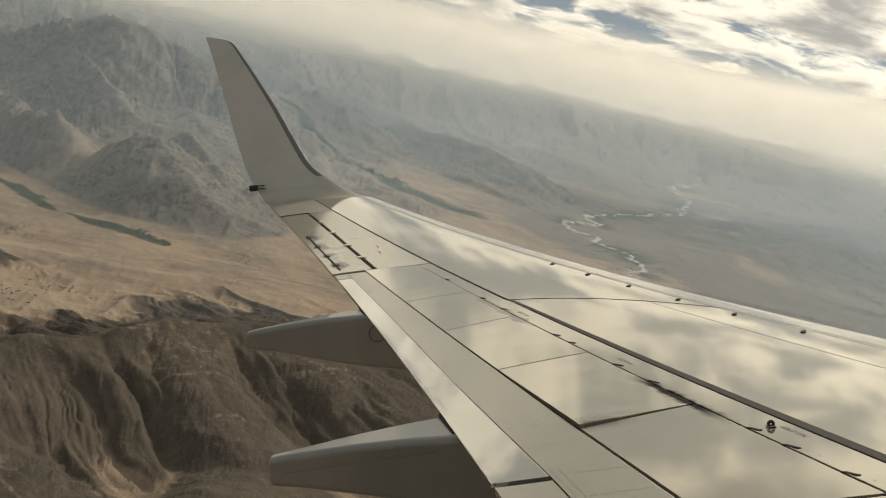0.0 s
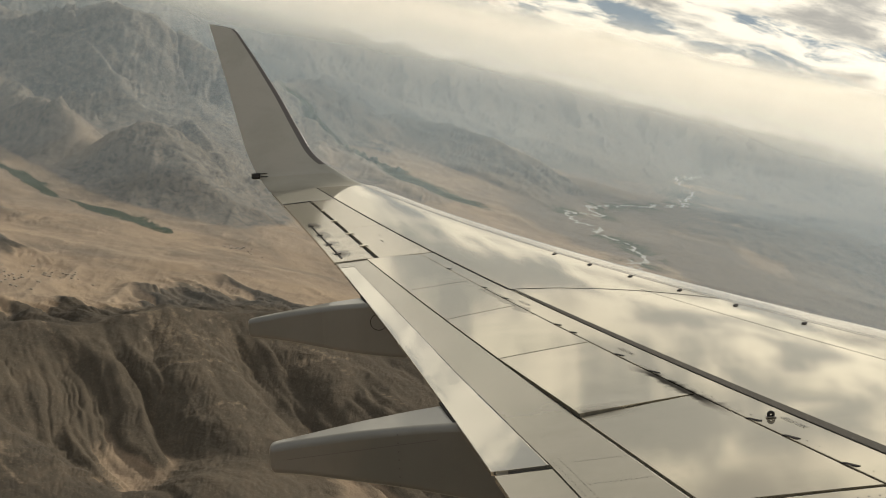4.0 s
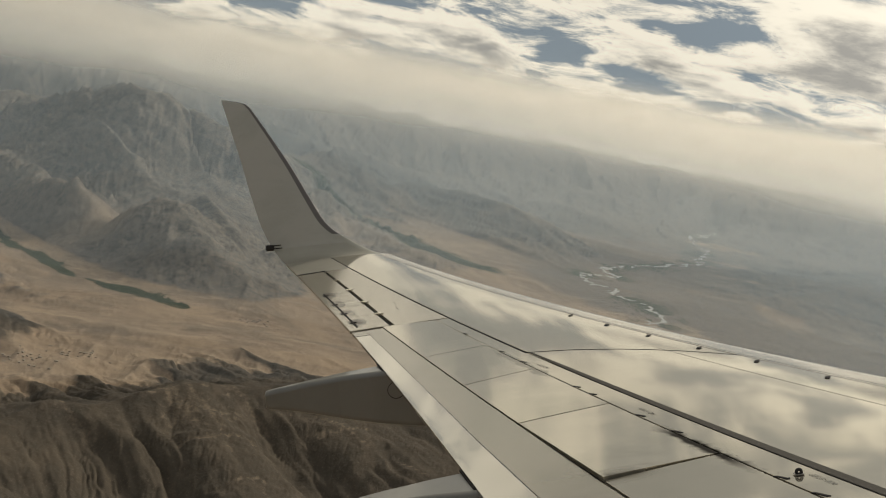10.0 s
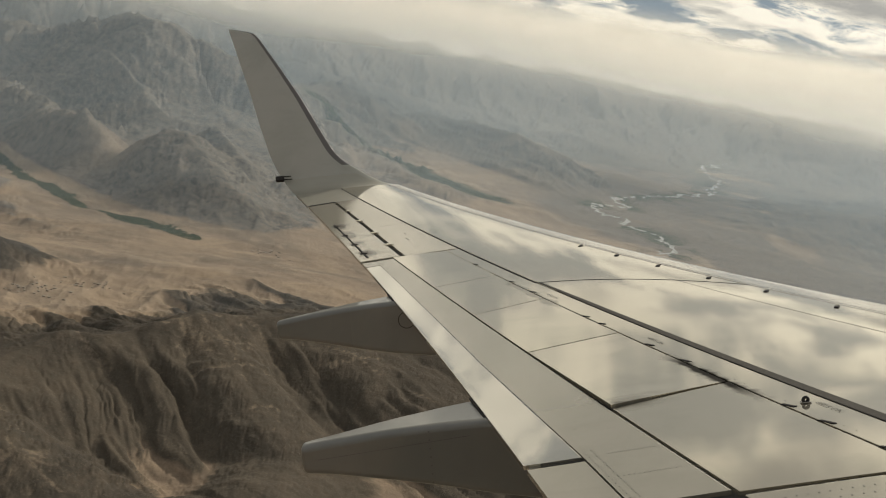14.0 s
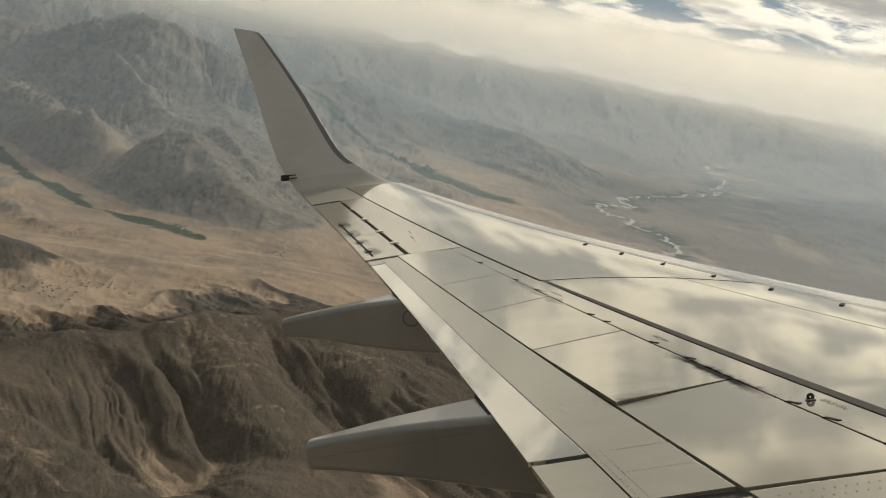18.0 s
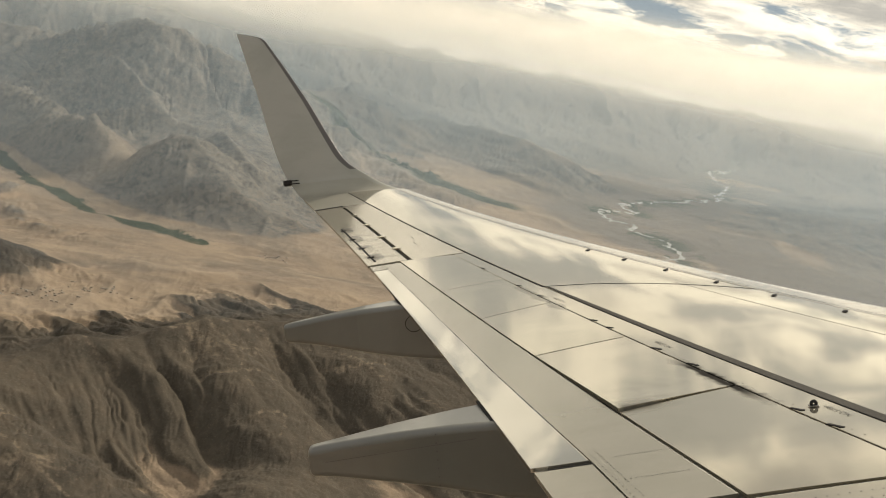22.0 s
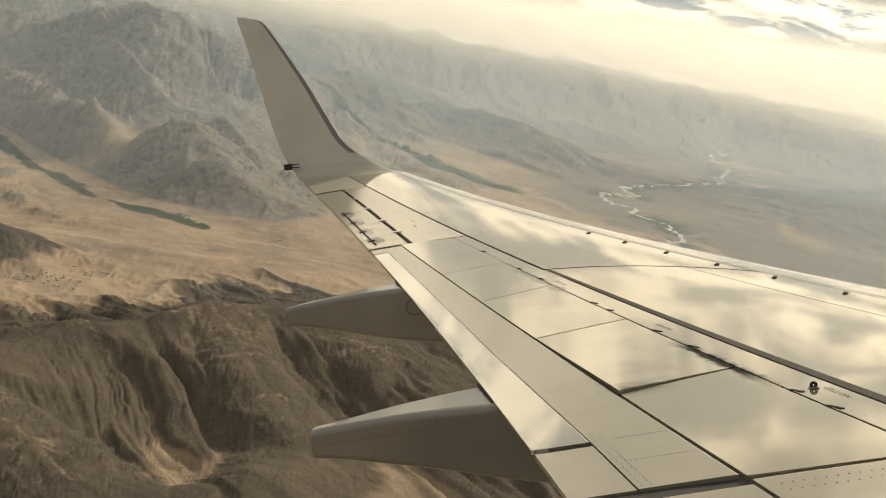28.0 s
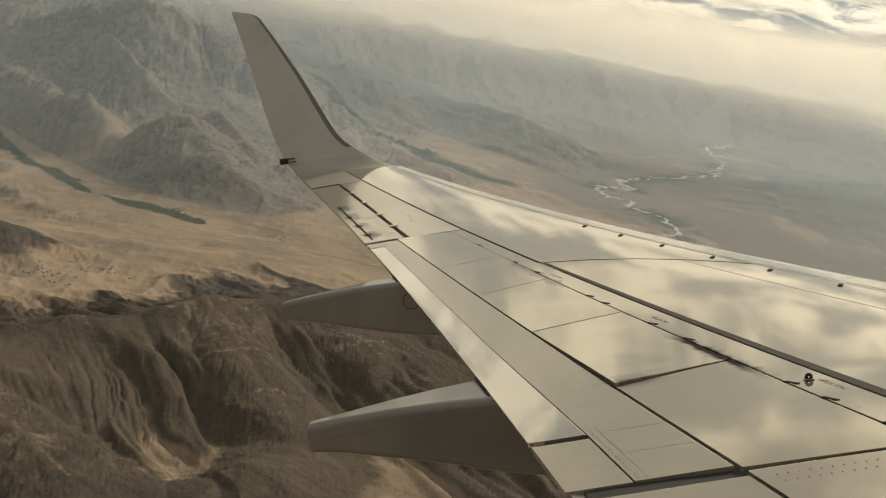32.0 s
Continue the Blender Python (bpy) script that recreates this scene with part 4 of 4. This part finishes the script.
def build_ground():
    inner = np.linspace(-32, 32, 1000)
    outer = np.concatenate([np.linspace(-180, -32, 90, endpoint=False), inner, np.linspace(32, 180, 90, endpoint=False)[1:]])
    az = np.radians(outer)
    rad = np.concatenate([np.linspace(0.5, 240, 14), 250 * (4880 / 250) ** (np.arange(640) / 639.0)])
    A, R = np.meshgrid(az, rad, indexing="ij")
    x, y = R * np.sin(A), R * np.cos(A)
    sway = 130 * np.clip((R - 500) / 2200, 0.12, 1)
    wx = x + sway * (fractal(x / 420, y / 420, 3, 4) - 0.5)
    wy = y + sway * (fractal(x / 420, y / 420, 8, 4) - 0.5)
    mass, crest = np.zeros_like(x), np.zeros_like(x)
    for width, points in RIDGES:
        d, h, along = to_line(wx, wy, points)
        spur = width / 3.2
        on = d < width * 1.6
        px, py, d, h, along = x[on], y[on], d[on], h[on], along[on]
        bend = 0.8
        if width == 240:
            along, bend = 0.764 * px + 0.645 * py, 0.3
        along = along + bend * spur * (fractal(px / (0.7 * spur), py / (0.7 * spur), 5, 4) - 0.5)
        gully = ridged(along / spur, d / (3.0 * spur) + along * 0.0007, 91 + int(width), 5)
        if width < 90:
            gully = 0.35 + 0.3 * gully
        reach = d / width * (1.25 - 0.55 * gully)
        rise = np.clip(1 - reach, 0, 1)
        rise = rise * rise * (3 - 2 * rise) if width < 90 else rise ** 1.2
        lift = h * rise * (0.86 + 0.3 * gully * np.clip(d / width * 3, 0, 1))
        small = ridged(along / (spur * 0.3) + 0.5 * gully, d / (2.6 * spur), 17 + int(width), 4)
        tiny = ridged(along / (spur * 0.11) + 1.3 * small, d / (1.0 * spur) + 0.5 * gully, 57 + int(width), 4)
        cut = np.clip(d / width * 5, 0, 1) * np.clip((1 - reach) * 4, 0, 1)
        lift = lift - h * ((0.07 if width < 90 else 0.22 if width == 240 else 0.18) * small + (0.05 if width < 90 else 0.07) * tiny) * cut
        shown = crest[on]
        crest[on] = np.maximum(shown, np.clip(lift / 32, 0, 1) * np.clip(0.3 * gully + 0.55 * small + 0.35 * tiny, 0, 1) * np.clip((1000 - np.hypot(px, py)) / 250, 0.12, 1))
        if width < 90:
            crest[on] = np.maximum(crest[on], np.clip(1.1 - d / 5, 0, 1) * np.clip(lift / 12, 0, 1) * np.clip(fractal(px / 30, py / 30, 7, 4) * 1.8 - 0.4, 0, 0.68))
        old = mass[on]
        mass[on] = np.maximum(old, lift) + 0.18 * np.minimum(old, lift)
    dg, _, _ = to_line(wx, wy, GREEN_VALLEY)
    dp, _, _ = to_line(wx, wy, PALE_FAN)
    open_floor = np.clip((dg - 14) / 110, 0, 1)
    mass = mass * (open_floor * open_floor * (3 - 2 * open_floor)) * (1 - 0.5 * np.clip(1.2 - dp / 60, 0, 1))
    big = ridged(wx / 330, wy / 330, 11, 6)
    fine = ridged(wx / 105 + 0.4 * big, wy / 150, 23, 5)
    rock = np.clip(mass / 14, 0, 1)
    near_calm = np.clip((R - 450) / 1050, 0.08, 1)
    z = mass * (0.92 + 0.28 * (big - 0.3)) + rock * 8 * near_calm * (fine - 0.35) + rock * 5.5 * near_calm * (ridged(wx / 46 + 0.6 * fine, wy / 62, 41, 5) - 0.35)
    plain = 9 * (fractal(x / 260, y / 260, 31, 4) - 0.5) + 5.5 * (ridged(wx / 90, wy / 90, 37, 4) - 0.3) * np.clip((1250 - R) / 400, 0, 1)
    band = np.clip(1.25 - np.abs(R - 960 - 50 * np.sin(A * 9)) / 130, 0, 1) * np.clip((0.12 - A) * 8, 0, 1) * (1 - rock)
    wash = ridged(wx / 55, wy / 55, 131, 5)
    plain = plain + band * 11 * (wash - 0.3) + (1 - rock) * 7 * (ridged(wx / 150, wy / 90, 141, 4) - 0.3)
    z = z + plain + np.clip((R - 2800) / 400, 0, 1) * np.clip(mass / 150, 0, 1) * np.where(x < -300, 50, 24) * (ridged(x / 190, y / 220, 101, 4) - 0.35)
    do, _, _ = to_line(wx, wy, FAR_OASIS)
    meander = 46 * (fractal(x / 75, y / 75, 55, 4) - 0.5) + 26 * (fractal(x / 24, y / 30, 58, 3) - 0.5)
    dr, _, _ = to_line(x + meander, y - meander, RIVER)
    df = np.minimum(to_line(wx, wy, PALE_FLATS)[0], to_line(wx, wy, RIGHT_FLATS)[0])
    df = np.minimum(df, to_line(wx, wy, FAR_WASH)[0])
    dg = dg + 18 * (fractal(x / 22, y / 22, 65, 4) - 0.5)
    wide = 5 + 19 * fractal(x / 60, y / 60, 61, 4)
    green = np.clip(1.25 - dg / wide, 0, 1) + 0.8 * np.clip(1.2 - do / 70, 0, 1) + 0.62 * np.clip(1.1 - dr / 120, 0, 1) * (fractal(x / 50, y / 50, 71, 4) > 0.5)
    braid = np.abs(fractal(x / 26, y / 26, 57, 3) - 0.5)
    river = np.clip(1.3 - dr / (1.5 + 6 * fractal(x / 40, y / 40, 63, 3)), 0, 1) + np.clip(1 - dr / 30, 0, 1) * (braid < 0.03)
    rough = fractal(x / 70, y / 70, 81, 5)
    pale = 0.6 * np.clip(1.3 - dp / 50, 0, 1) * np.clip(rough * 2.2 - 0.5, 0, 1) + 0.8 * np.clip(1.2 - df / 85, 0, 1) * np.clip(rough * 2.4 - 0.6, 0, 1)
    pale = pale + 0.55 * np.clip((A - 0.03) * 6, 0, 1) * np.clip((3400 - R) / 600, 0, 1) * np.clip((R - 1900) / 300, 0, 1) * np.clip(4.5 * fractal(wx / 130, wy / 190, 161, 5) - 2.5, 0, 1) * (1 - rock)
    pale = pale + band * np.clip(wash * 1.5 - 0.25, 0, 0.8)
    road = np.zeros_like(x)
    for line in ROADS:
        d, _, _ = to_line(wx, wy, line)
        road = np.maximum(road, np.clip(1.4 - d / 1.8, 0, 1) * 0.25)
    snow = np.clip((z - 232 + 120 * (fractal(x / 45, y / 60, 83, 5) - 0.5)) / 25, 0, 1) * np.clip((R - 2900) / 300, 0, 1) * (R < 4000)
    # grey plain to the right; cloud shadow there is put into its rock tone
    shaded_soil = 0.95 * np.clip((A - 0.04) * 7, 0, 1) * np.clip(2.6 * fractal(x / 330, y / 330, 151, 5) - 0.45, 0, 1)
    flatten = np.clip(1 - dr / 150, 0, 1)
    z = z * (1 - 0.8 * flatten)
    verts = np.stack([x, y, z + FLOOR], -1).reshape(-1, 3).astype(np.float32)
    na, nr = A.shape
    i, j = np.meshgrid(np.arange(na), np.arange(nr - 1), indexing="ij")
    i2 = (i + 1) % na
    quads = np.stack([i * nr + j, i * nr + j + 1, i2 * nr + j + 1, i2 * nr + j], -1).reshape(-1, 4).astype(np.int32)
    me = bpy.data.meshes.new("ground")
    me.vertices.add(len(verts))
    me.vertices.foreach_set("co", verts.ravel())
    me.loops.add(quads.size)
    me.loops.foreach_set("vertex_index", quads.ravel())
    me.polygons.add(len(quads))
    me.polygons.foreach_set("loop_start", np.arange(0, quads.size, 4, dtype=np.int32))
    me.polygons.foreach_set("use_smooth", np.ones(len(quads), dtype=bool))
    me.update(calc_edges=True)
    for name, values in (("rock", np.maximum(rock * np.clip((R - 800) / 450, 0.85, 1), shaded_soil)), ("green", green), ("river", river), ("pale", pale), ("snow", snow), ("road", road), ("crest", crest), ("brown", np.clip((1180 - R) / 130, 0, 1))):
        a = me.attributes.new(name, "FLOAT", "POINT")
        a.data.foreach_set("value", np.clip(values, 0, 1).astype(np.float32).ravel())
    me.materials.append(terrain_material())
    tagged(new("ground", me), "brown desert valley below dark rocky mountains", "ground", kind="structure")


def build_mist():
    # radius, amount, full up to, gone above, cloud or haze
    banks = [(r, 0.058 if r < 1900 else 0.065, -90, 110, 0) for r in (900, 1050, 1200, 1350, 1520, 1720, 1950, 2250, 2600)]
    banks += [(2780, 0.16, -40, 160, 0), (2950, 0.5, -160, -10, 1), (3150, 0.6, -150, -10, 1), (3400, 0.75, -130, 0, 1)]
    for i, (r, amount, low, high, cloud) in enumerate(banks):
        verts, faces = [], []
        n, rows = 96, 6
        for k in range(n):
            a = 2 * math.pi * k / n
            rr = r * (1 + 0.02 * math.sin(3 * a + i) + 0.01 * math.sin(7 * a + 2 * i))
            for q in range(rows + 1):
                verts.append((rr * math.sin(a), rr * math.cos(a), FLOOR - 20 + ((900 if cloud else high) - FLOOR + 40) * q / rows))
        for k in range(n):
            for q in range(rows):
                a, b = k * (rows + 1) + q, ((k + 1) % n) * (rows + 1) + q
                faces.append((a, b, b + 1, a + 1))
        ob = solid("mist_bank", verts, faces, mist_material("mist", amount, low, high, cloud))
        tagged(ob, "cream cloud hugging the far peaks" if cloud else "thin pale haze hanging over the valley", "cloud" if cloud else "haze", kind="structure")


def house_mesh(name, lo, hi, z0, z1, mat):
    """A walled block from lo to hi, with softened upper edges."""
    b = 0.06
    verts = [(x, y, z0) for x, y in ((-hi, -lo), (hi, -lo), (hi, lo), (-hi, lo))]
    verts += [(x, y, z1 - b) for x, y in ((-hi, -lo), (hi, -lo), (hi, lo), (-hi, lo))]
    verts += [(x * (1 - b / hi), y * (1 - b / lo), z1) for x, y in ((-hi, -lo), (hi, -lo), (hi, lo), (-hi, lo))]
    faces = [(k + i, k + (i + 1) % 4, k + 4 + (i + 1) % 4, k + 4 + i) for k in (0, 4) for i in range(4)] + [(8, 9, 10, 11)]
    me = bpy.data.meshes.new(name)
    me.from_pydata(verts, [], faces)
    me.materials.append(mat)
    return me


def build_settlement():
    """Low flat-roofed houses in loose blocks, far below, each with its roof slab and a yard wall."""
    rng = random.Random(4)
    ground = bpy.data.objects["ground"]
    bpy.context.view_layer.update()
    m, t, q = material("mud_plaster", (0.4, 0.32, 0.23), 0.9)
    chance = t.nodes.new("ShaderNodeObjectInfo").outputs["Random"]
    plug(t, blend(t, chance, (0.26, 0.20, 0.145), (0.50, 0.42, 0.33)), q.inputs["Base Color"])
    roof_mat, *_ = material("grey_mud_roof", (0.30, 0.26, 0.21), 0.95)
    walls = [house_mesh("house", 0.55, 0.9, -0.8, 0.75, m), house_mesh("house", 0.7, 1.3, -0.8, 0.6, m)]
    roofs = [house_mesh("roof", 0.62, 0.97, 0.752, 0.86, roof_mat), house_mesh("roof", 0.77, 1.37, 0.602, 0.71, roof_mat)]
    for cx, cy, count, spread in ((-340, 880, 34, 18), (-300, 925, 20, 12), (-375, 860, 18, 10), (-175, 1168, 18, 14), (-200, 2300, 50, 45), (-90, 2140, 40, 40)):
        turn = rng.uniform(-0.4, 0.4)
        for _ in range(count):
            u, v = round(rng.gauss(0, spread) / 5) * 5, round(rng.gauss(0, spread * 0.5) / 6) * 6
            x, y = cx + u * math.cos(turn) - v * math.sin(turn), cy + u * math.sin(turn) + v * math.cos(turn)
            hit, p, *_ = ground.ray_cast((x, y, 400), (0, 0, -1))
            if not hit:
                continue
            k = rng.randrange(2)
            house = tagged(new("mud_house", walls[k]), "pale flat-roofed mud-brick house on the valley floor", "house", "houses of the valley villages")
            house.matrix_world = pose(x, y, p.z, 0, 0, math.degrees(turn)) @ Matrix.Diagonal((rng.uniform(0.8, 1.5), rng.uniform(0.8, 1.4), rng.uniform(0.8, 1.3), 1))
            new("roof", roofs[k]).parent = house


build_ground()
build_settlement()
build_mist()
